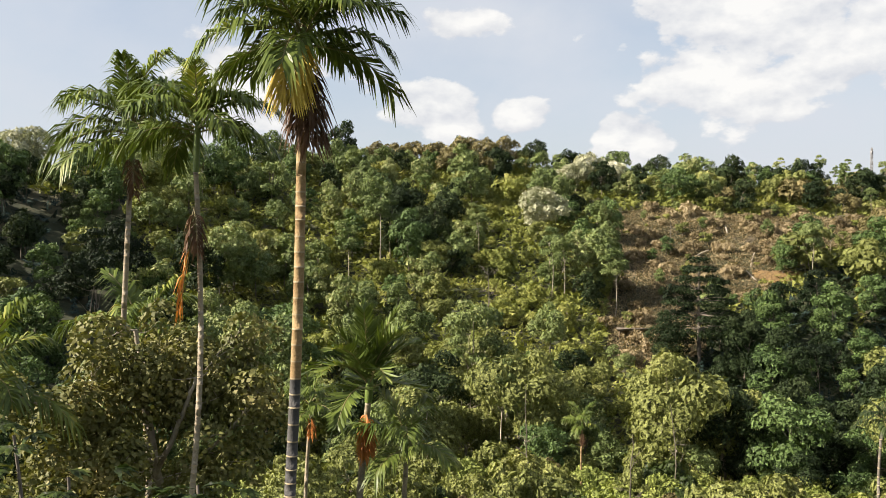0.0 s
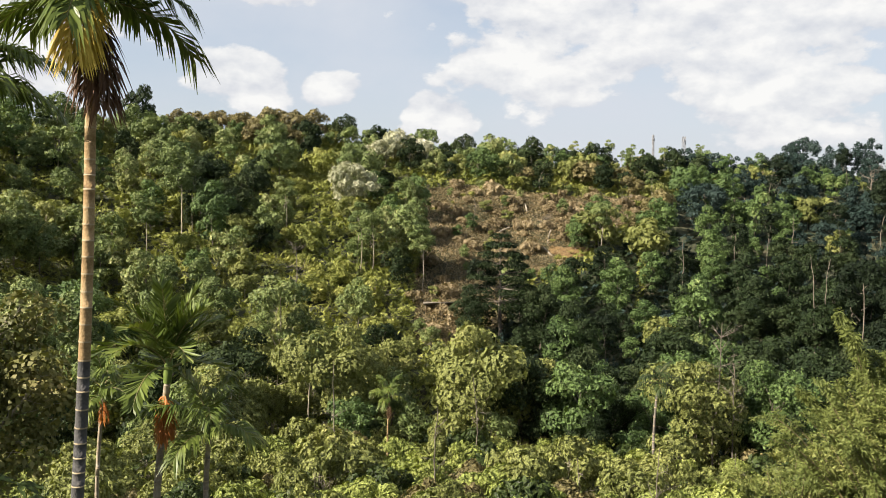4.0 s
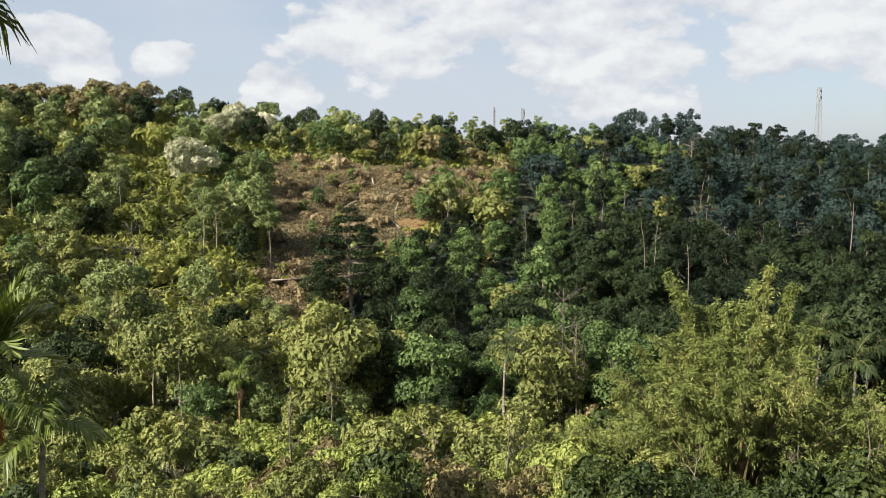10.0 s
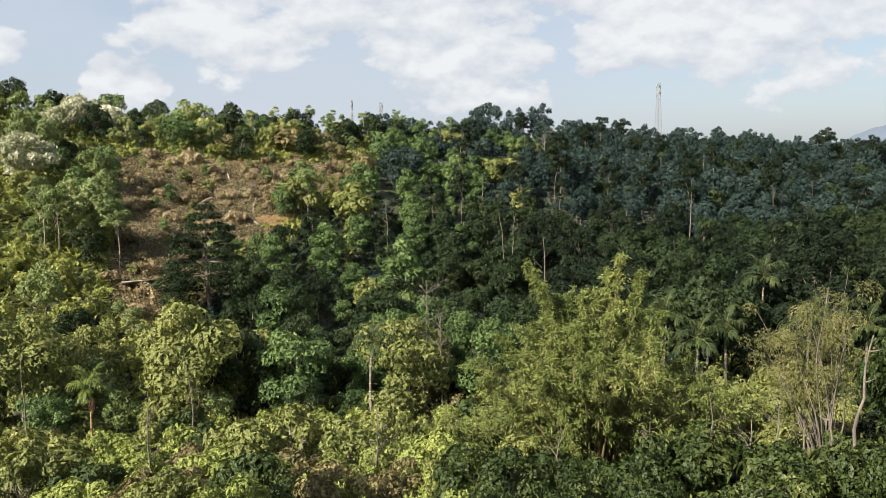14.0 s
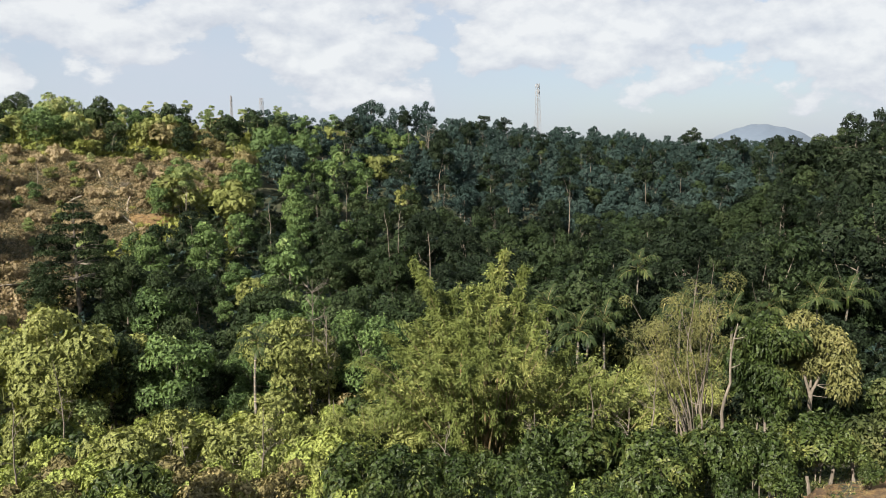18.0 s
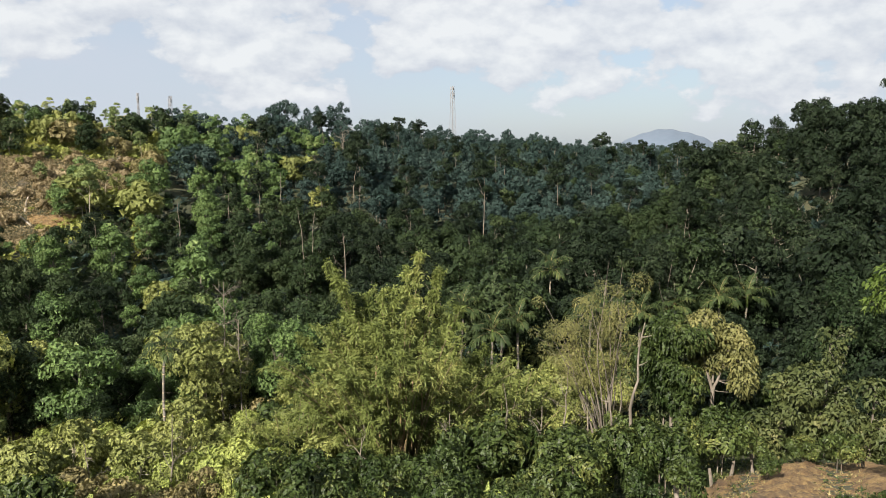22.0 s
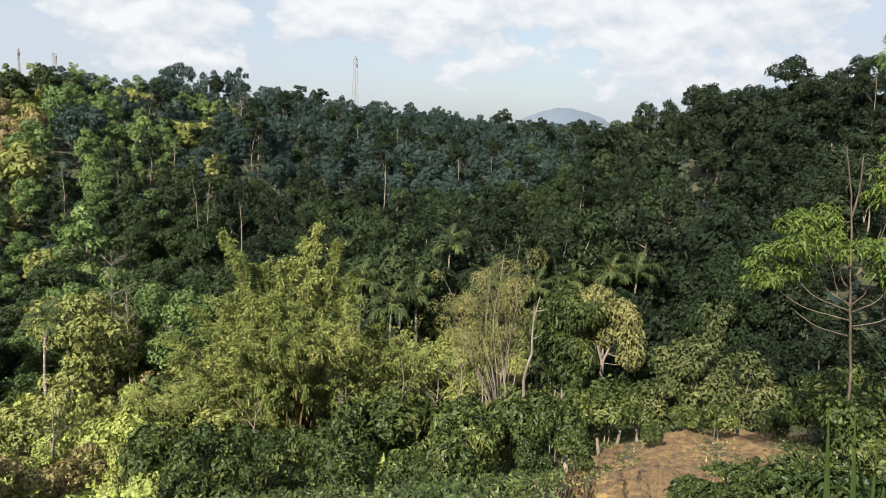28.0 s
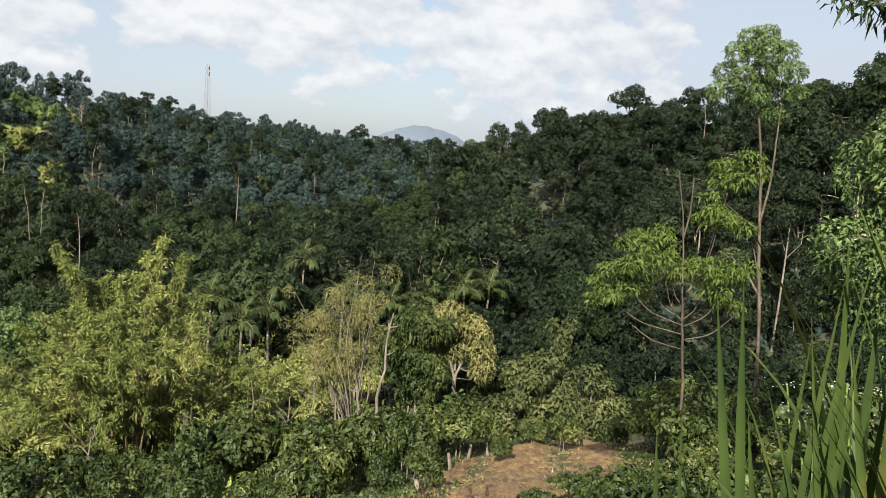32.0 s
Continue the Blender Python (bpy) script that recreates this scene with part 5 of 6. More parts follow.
clump_tree("sapling_tree", "young tree with tiers of bright green leaves on thin whorled branches", "tree", foot,
           [([foot, aim_late(83.2, -14.8, D), aim_late(82.7, -10.4, D), aim_late(82.5, -7.9, D), aim_late(82.2, -3.8, D), aim_late(81.6, -0.4, D)], 0.034, 0.012), ([aim_late(82.3, -4.8, D), aim_late(82.6, -3.0, D), aim_late(82.6, -0.8, D)], 0.022, 0.012)]
           + [([aim_late(82.75, e0, D), aim_late(82.7 + (a - 82.7) * 0.55, e0 + (e - e0) * 0.25, D + k * 0.6), aim_late(a, e, D + k)], 0.015, 0.006) for e0, a, e, k in
              ((-10.4, 80.0, -7.4, 0.4), (-10.6, 81.2, -7.2, -0.5), (-10.8, 78.6, -8.2, 0.0), (-11.4, 77.8, -9.6, 0.2), (-10.4, 84.2, -7.4, 0.3), (-10.9, 85.6, -7.4, -0.2), (-11.8, 86.2, -9.6, 0.1), (-9.6, 81.6, -7.0, 0.6),
               (-12.4, 79.2, -11.0, -0.3), (-7.6, 80.4, -5.6, 0.0), (-8.6, 84.4, -3.6, 0.1), (-8.8, 85.0, -0.6, 0.1))],
           [(c + Vector((math.sin(j * 2.4 + i), math.cos(j * 2.4 + i * 1.7), 0.55 * math.sin(j * 1.9 + i * 2.3))) * r * 0.62, r * 0.56) for i, (c, r) in enumerate(crown) for j in range(3)],
           8000, 0.10, LEAF["young"], BARK_RED, flat=0.6, droop=0.5, width=0.36, twigs=0.008, seed=21)

# the tall slim tree beside it
foot = spot_late(88.0, 23.0)
D = 23.0
clump_tree("tall_slim_tree", "tall slim tree with a reddish forked trunk and feathery crown", "tree", foot,
           [([foot, aim_late(87.8, -11.8, D), aim_late(87.0, -4, D), aim_late(86.6, 1.5, D), aim_late(86.0, 5, D), aim_late(86.0, 8.0, D)], 0.055, 0.018),
            ([aim_late(87.0, -3.4, D), aim_late(87.4, -1.0, D), aim_late(87.5, 2.5, D), aim_late(87.6, 5.5, D)], 0.035, 0.015), ([aim_late(87.6, -8.5, D), aim_late(86.6, -7.0, D), aim_late(85.4, -5.8, D)], 0.04, 0.02),
            ([aim_late(87.6, -8.8, D), aim_late(87.2, -6.8, D), aim_late(86.8, -5.2, D)], 0.03, 0.015), ([aim_late(87.0, -4.0, D), aim_late(85.6, -3.0, D), aim_late(84.8, -2.4, D)], 0.022, 0.01)],
           [(aim_late(a, e, D + k), r) for a, e, k, r in ((85.4, 8.3, 0, 0.34), (86.2, 8.6, 0.3, 0.30), (84.6, 7.5, -0.3, 0.30), (86.6, 7.6, -0.4, 0.34), (87.5, 7.6, 0.2, 0.30), (85.6, 7.2, 0.4, 0.30), (84.0, 6.2, 0.1, 0.30), (85.0, 6.0, -0.4, 0.30),
            (86.2, 6.2, 0.3, 0.32), (87.2, 6.3, -0.2, 0.30), (88.2, 6.4, 0.2, 0.26), (83.6, 5.1, -0.1, 0.26), (84.8, 4.8, 0.2, 0.28), (86.0, 4.9, -0.3, 0.28), (87.4, 5.0, 0.3, 0.30), (88.4, 5.0, -0.2, 0.24), (86.6, 3.8, 0.1, 0.22), (87.6, 3.6, 0.2, 0.22))],
           13000, 0.12, LEAF["mid"], BARK_RED, flat=0.8, droop=0.4, width=0.26, twigs=0.02, seed=22)

# leafy trees at the edge of the plot
foot = spot(97, 15)
clump_tree("leafy_edge_tree", "leafy tree with light green drooping foliage at the plot's edge", "tree", foot,
           [([foot, aim(96, -8, 15), aim(95, 0, 15)], 0.12, 0.04), ([aim(96, -8, 15), aim(93.5, -5.5, 15), aim(91.5, -2, 15)], 0.045, 0.015)],
           ball(93.3, 1.0, 15, 0.75, 0.5, 9, 0.42, 7) + ball(95.5, -2.5, 15, 0.9, 0.8, 9, 0.45, 8) + ball(92.6, -4.0, 15, 0.7, 0.5, 8, 0.4, 9) + ball(97, 2.5, 15, 0.9, 0.8, 8, 0.45, 10) + ball(94.5, -7.5, 15, 0.8, 0.6, 7, 0.4, 13),
           13000, 0.13, LEAF["mid"], BARK_PALE, droop=0.45, width=0.4, twigs=0.02, seed=23)
foot = spot(104, 8)
clump_tree("overhanging_tree", "tree whose dark feathery branch ends hang into view", "tree", foot,
           [([foot, aim(103, 0, 8), aim(102, 14, 8), aim(99, 22, 8)], 0.14, 0.06), ([aim(101, 17, 8), aim(96, 15, 8), aim(93, 12, 8), aim(90.2, 10.6, 8)], 0.03, 0.008), ([aim(99, 20, 8), aim(96, 15, 7.6), aim(94.6, 10, 7.6), aim(95, 7, 7.6)], 0.03, 0.008)],
           [(aim(a, e, 8), r) for a, e, r in ((88.6, 11.2, 0.1), (89.6, 10.9, 0.12), (90.6, 10.7, 0.15), (91.4, 10.2, 0.15), (92.4, 10.6, 0.17), (93.4, 11.0, 0.2), (93.2, 9.0, 0.14), (94.0, 7.6, 0.14), (94.8, 9.6, 0.2), (95.3, 7.6, 0.2), (96, 11, 0.3), (97.5, 14, 0.4), (99, 18, 0.5), (101, 20, 0.5))],
           2200, 0.12, LEAF["glossy"], BARK, droop=0.6, width=0.3, twigs=0.008, seed=24)

# vine-grown dome tree, dead pale stem, leafy trees behind the soil
foot = spot_late(64.4, 30)
clump_tree("vine_grown_tree", "dome-shaped tree overgrown with drooping dark leafy vines", "tree", foot,
           [([foot, aim_late(64.4, -18, 30), aim_late(64.6, -14.0, 30)], 0.11, 0.07)],
           ball_late(64.9, -12.2, 30, 0.75, 0.6, 12, 0.40, 31) + ball_late(63.3, -14.3, 30, 0.5, 1.3, 13, 0.36, 32) + ball_late(64.6, -15.6, 29.8, 0.7, 1.1, 12, 0.38, 35),
           9000, 0.19, LEAF["glossy"], BARK, flat=0.95, droop=0.6, width=0.55, twigs=0.015, seed=25)
foot = spot_late(67.2, 30.4)
clump_tree("round_olive_tree", "round-topped tree with yellowish olive leaves and a pale forked trunk", "tree", foot,
           [([foot, aim_late(67.2, -19.0, 30.4), aim_late(67.1, -15.9, 30.4)], 0.12, 0.08), ([aim_late(67.1, -16.0, 30.4), aim_late(66.4, -13.6, 30.4), aim_late(66.0, -12.2, 30.4)], 0.06, 0.02), ([aim_late(67.1, -16.0, 30.4), aim_late(67.9, -13.8, 30.4), aim_late(68.2, -12.8, 30.4)], 0.06, 0.02),
            ([aim_late(67.1, -15.4, 30.4), aim_late(67.1, -13.2, 30.4)], 0.05, 0.02)],
           ball_late(66.2, -11.7, 30.6, 0.9, 0.5, 12, 0.36, 36) + ball_late(67.7, -12.9, 30.6, 0.8, 0.6, 12, 0.36, 33) + ball_late(69.0, -15.0, 30.4, 0.4, 0.9, 8, 0.32, 34) + ball_late(66.3, -13.6, 31.0, 0.8, 0.5, 7, 0.34, 38),
           8500, 0.15, LEAF["willow"], BARK, flat=0.9, droop=0.5, width=0.48, twigs=0.015, seed=28)
# the willowy tree: a fan of thin stems
foot = spot_late(60.0, 31)
fan = [aim_late(55.4 + 6.4 * ((j * 0.618) % 1), -9.4 - 3.2 * ((j * 0.377) % 1) - 0.18 * (3.4 - 6.4 * ((j * 0.618) % 1)) ** 2 * 0.5, 31 + 1.2 * math.sin(j * 2.1)) for j in range(22)]
clump_tree("willowy_tree", "willowy olive tree with a fan of many thin tan stems", "tree", foot,
           [([foot + (q - foot) * 0.04, foot + (q - foot) * 0.35 + Vector((0.3 * math.sin(j * 3.1), 0.3 * math.cos(j * 1.7), 0.7 + 0.4 * math.sin(j * 2.2))), foot + (q - foot) * 0.7 + Vector((0.3 * math.cos(j * 2.9), 0.2 * math.sin(j), 0.3)), q], 0.034, 0.008) for j, q in enumerate(fan)],
           [(q + (foot - q) * (f + 0.08 * math.sin(j * 1.3 + f * 9)) + Vector((0.3 * math.sin(j * 2.7 + f * 20), 0.3 * math.cos(j * 1.9), 0.2 * math.sin(j * 4.1))), 0.22 + 0.16 * math.sin(j * 5.3 + f * 11) ** 2) for j, q in enumerate(fan) for f in (0.0, 0.13, 0.26, 0.40)], 17000, 0.11, LEAF["willow"], BARK, flat=0.9, droop=0.3, width=0.26, twigs=0.008, seed=29)
for az, e, seed in ((73.8, -13.0, 41), (71.2, -16.0, 42), (76.5, -15.8, 43), (63.4, -18.5, 44)):
    foot = spot(az, 30.5)
    clump_tree("leafy_plot_tree", "small tree with large brownish-green leaves behind the soil", "tree", foot, [([foot, aim(az, e - 2, 30.5), aim(az + 0.2, e + 1, 30.5)], 0.06, 0.03)],
               ball(az, e - 1.8, 30.5, 1.2, 0.9, 12, 0.42, seed) + ball(az + 0.4, e + 0.6, 30.5, 0.5, 0.8, 5, 0.32, seed + 9) + ball(az - 0.3, e - 4.2, 30.2, 1.2, 0.7, 10, 0.4, seed + 20), 5600, 0.17, LEAF["vine"], BARK, "small plot trees",
               droop=0.4, width=0.5, twigs=0.015, seed=seed)


def bare_tree(name, label, foot, top, r, spread, forks, seed, bark=None, levels=2):
    """A leafless tree: a stem from foot to top and forking boughs."""
    dice = np.random.default_rng(seed)
    root = thing(name, label, "tree", Matrix.Translation(foot), "bare trees")
    rise = np.array(top) - np.array(foot)
    n = 12
    s = np.linspace(0, 1, n)[:, None]
    line = rise * s + np.cumsum(dice.normal(size=(n, 3)) * np.array([1, 1, 0]) * np.linalg.norm(rise) * 0.008, axis=0)
    line[0, 2] -= 0.5
    part("trunk", quick_mesh("trunk", *tube(line, r * (1 - 0.75 * s[:, 0]), 8), [bark or (BARK_PALE if math.hypot(foot[0], foot[1]) < 60 else BARK)]), root)
    for k in range(forks):
        f = dice.uniform(0.35, 0.97)
        a = line[int(f * (n - 1))]
        way = unit(dice.normal(size=3) * np.array([1, 1, 0.2]) + np.array([0, 0, 0.7]))
        b = a + way * spread * dice.uniform(0.6, 1.1) * (1.15 - 0.5 * f)
        pieces = [limb(a, b, r * 0.38, r * 0.12, 0.1, 6, 5)]
        for _ in range(4 if levels > 1 else 0):
            c = a + (b - a) * dice.uniform(0.4, 1.0)
            e = c + unit(way + dice.normal(size=3) * 0.6) * spread * 0.45
            pieces.append(limb(c, e, r * 0.14, r * 0.04, 0.1, 4, 4))
        part("bough", quick_mesh("bough", *join(*pieces), [bark or (BARK_PALE if math.hypot(foot[0], foot[1]) < 60 else BARK)]), root)
    return root


bare_tree("dead_pale_stem", "leaning bare whitish stem among the shrubs", spot(61.0, 28), aim(62.4, -11.4, 28), 0.085, 0.5, 2, 51, BARK, levels=1)
bare_tree("dead_pale_stem", "short bare whitish stem among the shrubs", spot(60.4, 28.5), aim(59.6, -16.4, 28.5), 0.08, 0.7, 3, 52, BARK, levels=1)
bare_tree("bare_forest_tree", "tall bare pale tree standing out of the dark forest", spot(41.3, 215), aim(41.3, 1.6, 215), 0.22, 4.5, 12, 53)
bare_tree("bare_forest_tree", "bare forked pale trunk in the dark forest", spot(70.9, 88), aim(70.3, -3.4, 88), 0.13, 3.0, 5, 54)
bare_tree("bare_forest_tree", "bare pale trunk in the dark forest", spot(71.6, 90), aim(71.5, -3.8, 90), 0.12, 2.6, 5, 55)
bare_tree("bare_brown_tree", "leafless brownish tree above the scrub", spot(32.4, 55), aim(32.5, -8.5, 55), 0.07, 1.9, 18, 56, BARK)
bare_tree("bare_brown_tree", "leafless brownish tree above the scrub", spot(33.6, 54), aim(33.5, -11.1, 54), 0.06, 1.3, 14, 69, BARK)
feature("wood", 75.1, 52, 0.75, 1.3, "thin-crowned green tree before the dark forest", grade=3)
bare_tree("bare_slope_tree", "bare greyish tree on the cleared slope", spot(20.6, 138), aim(20.6, -1.6, 138), 0.12, 2.2, 9, 57)
bare_tree("bare_slope_tree", "bare greyish tree on the cleared slope", spot(26.0, 158), aim(26.0, 0.1, 158), 0.12, 2.6, 9, 58)
bare_tree("bare_slope_tree", "bare greyish tree among the hillside scrub", spot(3.2, 92), aim(3.0, -3.4, 92), 0.1, 2.0, 12, 59)
for az, d, e, seed in ((36.9, 150, -2.6, 60), (43.5, 150, -5.6, 61), (44.2, 150, -5.9, 62), (52.0, 200, -1.5, 63), (30.2, 120, -4.4, 64), (38.6, 105, -5.2, 65), (39.0, 107, -5.4, 66)):
    bare_tree("bare_forest_tree", "thin pale trunk showing through the dark forest", spot(az, d), aim(az, e + 1.5, d), 0.1, 1.5, 3, seed, levels=1)
bare_tree("broken_tree", "broken pale tree trunk on the hillside", spot(8.75, 98), aim(8.7, -5.8, 98), 0.2, 0.8, 1, 67, levels=1)
bare_tree("bare_slope_tree", "bare pale trunk with few branches on the clearing", spot(15.7, 136), aim(15.7, 0.0, 136), 0.1, 1.2, 3, 68, levels=1)

# pale dead stems and twiggy snags that stick out of the thicket
for k, (az, d, el) in enumerate(((5.9, 46, -11.5), (12.8, 36, -14.8), (16.0, 47, -12.5), (23.2, 34, -18.0), (28.4, 34, -17.0),
                                 (34.2, 38, -16.8), (41.6, 30, -19.5), (48.0, 30, -18.0), (52.6, 31, -16.0), (54.8, 30, -17.4), (56.4, 31, -14.5), (58.6, 31, -15.0))):
    bare_tree("dead_snag", "pale twiggy dead stem sticking out of the thicket", spot(az, d), aim(az + 0.5 * math.sin(k * 2.1), el, d), 0.05, 0.9, 5, 200 + k, BARK)

# ---- the leafy tree under the palms ----
foot = spot(-19, 16.6)
clump_tree("grey_leaved_tree", "broad tree with greyish-green rounded leaves and crooked pale branches", "tree", foot,
           [([foot, aim(-19.5, -18, 16.6), aim(-20.5, -12, 16.6), aim(-21, -7, 16.6)], 0.12, 0.04), ([aim(-20, -16.5, 16.6), aim(-18.2, -13, 15.9), aim(-17.2, -10.4, 15.7)], 0.06, 0.03),
            ([aim(-19.5, -17.5, 16.6), aim(-15.5, -14.5, 15.7), aim(-13.8, -12.6, 15.5)], 0.045, 0.02), ([aim(-20, -15, 16.6), aim(-23.5, -12.5, 16.2), aim(-28, -10.8, 16.2)], 0.04, 0.02)],
           ball(-20.6, -8.4, 16.6, 1.2, 0.75, 16, 0.42, 71) + ball(-17.0, -10.8, 16.6, 1.1, 0.9, 15, 0.42, 72) + ball(-24.0, -11.8, 16.6, 1.1, 0.8, 15, 0.42, 73) + ball(-14.0, -13.6, 16.3, 0.9, 0.8, 10, 0.4, 74)
           + ball(-19.5, -15.5, 16.0, 1.6, 0.9, 18, 0.42, 75) + ball(-28.5, -10.6, 16.6, 0.6, 0.25, 4, 0.28, 76) + ball(-25, -16.0, 16.0, 1.2, 0.8, 12, 0.42, 77) + ball(-13.5, -8.4, 16.9, 0.45, 0.4, 3, 0.3, 78),
           24000, 0.115, LEAF["grey"], BARK_PALE, flat=0.9, droop=0.15, width=0.66, twigs=0.016, seed=26)


# ---- small palms ----
# a darker grey than the trunks of the near palms
TRUNK_VALLEY = rough_material("palm_trunk_darker_grey", [(0.05, 0.045, 0.035), (0.10, 0.09, 0.07), (0.17, 0.15, 0.12)], 3.0, 40.0, 0.5, 0.9)
palm(spot(-20.6, 21), aim(-20.6, -7.2, 21), 0.09, 0.07, 9, 1.0, "low palm with fanned dark green fronds behind the grey tree", TRUNK_GREY, 0.4, 81)
palm(spot(-30.2, 15), aim(-30.0, -9.2, 15), 0.08, 0.06, 9, 0.8, "young palm with yellowish fronds", TRUNK_GREY, 0.4, 82)
palm(spot(-9.7, 19), aim(-9.5, -12.4, 19), 0.05, 0.04, 8, 0.55, "slender young palm with an orange fruit bunch", TRUNK_GREY, 0.3, 83, [(FROND_RUST, math_turn(180), 0.3, 0.4, "orange withered fruit stalks"), (FROND_RUST, math_turn(90), 0.3, 0.4, "orange withered fruit stalks")])
palm(spot(-2.6, 16.2), aim(-2.8, -15.4, 16.2), 0.06, 0.05, 9, 0.7, "young palm with drooping green fronds", TRUNK_GREY, 0.3, 84)
palm(spot(9.7, 48), aim(9.7, -14.0, 48), 0.07, 0.05, 9, 0.7, "slender pole palm with a small tuft of fronds", TRUNK_TAN, 0.5, 85, [(FROND_DEAD, math_turn(190), 0.6, 0.5, "withered frond")])
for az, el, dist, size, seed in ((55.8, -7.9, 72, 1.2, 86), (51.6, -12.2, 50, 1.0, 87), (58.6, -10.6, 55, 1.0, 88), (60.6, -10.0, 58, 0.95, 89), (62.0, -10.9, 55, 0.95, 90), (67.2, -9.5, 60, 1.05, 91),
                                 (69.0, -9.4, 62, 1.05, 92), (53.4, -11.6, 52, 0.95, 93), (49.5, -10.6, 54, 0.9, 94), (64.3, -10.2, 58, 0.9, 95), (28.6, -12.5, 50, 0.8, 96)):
    palm(spot(az, dist), aim(az, el, dist), 0.09, 0.07, 10, size, "areca palm in the valley with a thin pale trunk", TRUNK_VALLEY, 0.8, seed, ring_gap=0.5, leaves=FRONDS_SHADE)

# ---- layered dark tree below the clearing ----
foot = spot(17.6, 92)
tiers = []
for k, (e, ra, n) in enumerate(((-2.9, 0.5, 2), (-3.5, 1.2, 5), (-4.2, 1.9, 8), (-4.9, 2.5, 10), (-5.7, 3.1, 12), (-6.6, 3.6, 13), (-7.5, 3.8, 13))):
    for j in range(n):
        t = j * 6.283 / n + k
        c = aim(17.6, e, 92)
        tiers.append((c + Vector((math.cos(t) * ra, math.sin(t) * ra, 0.1 * math.sin(j * 2.4))), 0.6))
clump_tree("layered_dark_tree", "dark green tree with flat layered branches like a fir", "tree", foot, [([foot, aim(17.6, -5, 92), aim(17.6, -2.6, 92)], 0.22, 0.04)],
           tiers, 9000, 0.34, LEAF["wood"], BARK, flat=0.24, droop=0.15, width=0.45, twigs=0.05, seed=27)

# ---- felled trunks and the red scrape on the clearing ----
for k, (az, dist, way, length) in enumerate(((20.9, 131, 62, 4.2), (21.6, 136, -20, 3.2), (22.8, 139, 35, 3.6), (19.4, 142, 80, 3.0), (24.3, 146, 50, 3.4), (17.2, 132, 15, 2.8), (21.2, 127, 100, 2.6), (23.4, 133, -50, 2.4))):
    p = spot(az, dist)
    b = Vector((math.cos(radians(way)) * length, math.sin(radians(way)) * length, 0))
    b.z = float(land(p.x + b.x, p.y + b.y)) - p.z
    me = quick_mesh("log", *limb((0, 0, 0.25), b + Vector((0, 0, 0.55 + 0.3 * (k % 3))), 0.16, 0.08, 0.04, 6, 8), [BARK_PALE])
    tagged(new("felled_trunk", me), "pale felled tree trunk lying on the cleared slope", "log", "felled trunks").location = p
p = spot(22.3, 129)
f, t = np.meshgrid(np.linspace(0, 1, 9), np.linspace(0, 6.283, 25)[:-1], indexing="ij")
reach = f * (2.6 + 0.7 * np.sin(t * 3 + 1) + 0.4 * np.sin(t * 7))
sx, sy = p.x + reach * np.cos(t) * 1.3, p.y + reach * np.sin(t)
i, j = np.meshgrid(np.arange(8), np.arange(24), indexing="ij")
me = quick_mesh("soil_scrape", np.stack([sx, sy, land(sx, sy) + 0.5 - 0.55 * f ** 2], -1).reshape(-1, 3), np.stack([i * 24 + j, (i + 1) * 24 + j, (i + 1) * 24 + (j + 1) % 24, i * 24 + (j + 1) % 24], -1).reshape(-1, 4), [SOIL])
tagged(new("soil_scrape", me), "patch of bare reddish earth on the cleared slope", "soil", kind="structure")

# ---- shed on the slope ----
THATCH = rough_material("shed_roof", [(0.16, 0.13, 0.10), (0.30, 0.26, 0.21), (0.42, 0.38, 0.32)], 1.5, 12.0, 0.6, 0.9)
PLANK = rough_material("shed_wood", [(0.08, 0.055, 0.035), (0.17, 0.12, 0.08)], 2.0, 15.0, 0.5, 0.9)


def box(cx, cy, cz, sx, sy, sz):
    v = np.array([[cx + a * sx / 2, cy + b * sy / 2, cz + c * sz / 2] for c in (-1, 1) for a, b in ((-1, -1), (1, -1), (1, 1), (-1, 1))])
    return v, np.array([[0, 3, 2, 1], [4, 5, 6, 7], [0, 1, 5, 4], [1, 2, 6, 5], [2, 3, 7, 6], [3, 0, 4, 7]])


p = aim(13.3, -8.3, 98)
p.z = float(land(p.x, p.y))
shed = thing("field_shed", "low open field shed with a grey sheet roof on the slope", "shed", Matrix.Translation(p) @ pose(0, 0, -0.3, 0, 0, -14) @ Matrix.Scale(0.75, 4))
for sx in (-1, 1):
    for sy in (-1, 1):
        part("post", quick_mesh("post", *tube([(sx * 2.2, sy * 1.2, -0.5), (sx * 2.2, sy * 1.2, 1.0), (sx * 2.2, sy * 1.2, 2.0)], [0.08] * 3, 6), [PLANK]), shed)
part("back_wall", quick_mesh("back_wall", *box(0, 1.2, 1.0, 4.2, 0.06, 1.6), [PLANK]), shed)
v, q = box(0, 0, 0, 5.4, 3.4, 0.08)
v = v @ np.array(Euler((radians(-14), 0, 0)).to_matrix()).T + np.array([0, 0, 2.2])
part("roof", quick_mesh("roof", v, q, [THATCH]), shed, "weathered grey sheet roof")

# ---- bare soil ----
az = np.linspace(61.0, 81.5, 74)
lo = 4.6 + 0 * az + 0.35 * np.sin(az * 2.3) + 0.2 * np.sin(az * 5.1)
hi = np.interp(az, SOIL_AZ, SOIL_HI) + 0.3 + 0.35 * np.sin(az * 1.9 + 1) + 0.2 * np.sin(az * 6.1)
f = np.linspace(0, 1, 90)[:, None]
rr = lo + (hi - lo) * f
sx, sy = rr * np.sin(np.radians(az)), rr * np.cos(np.radians(az))
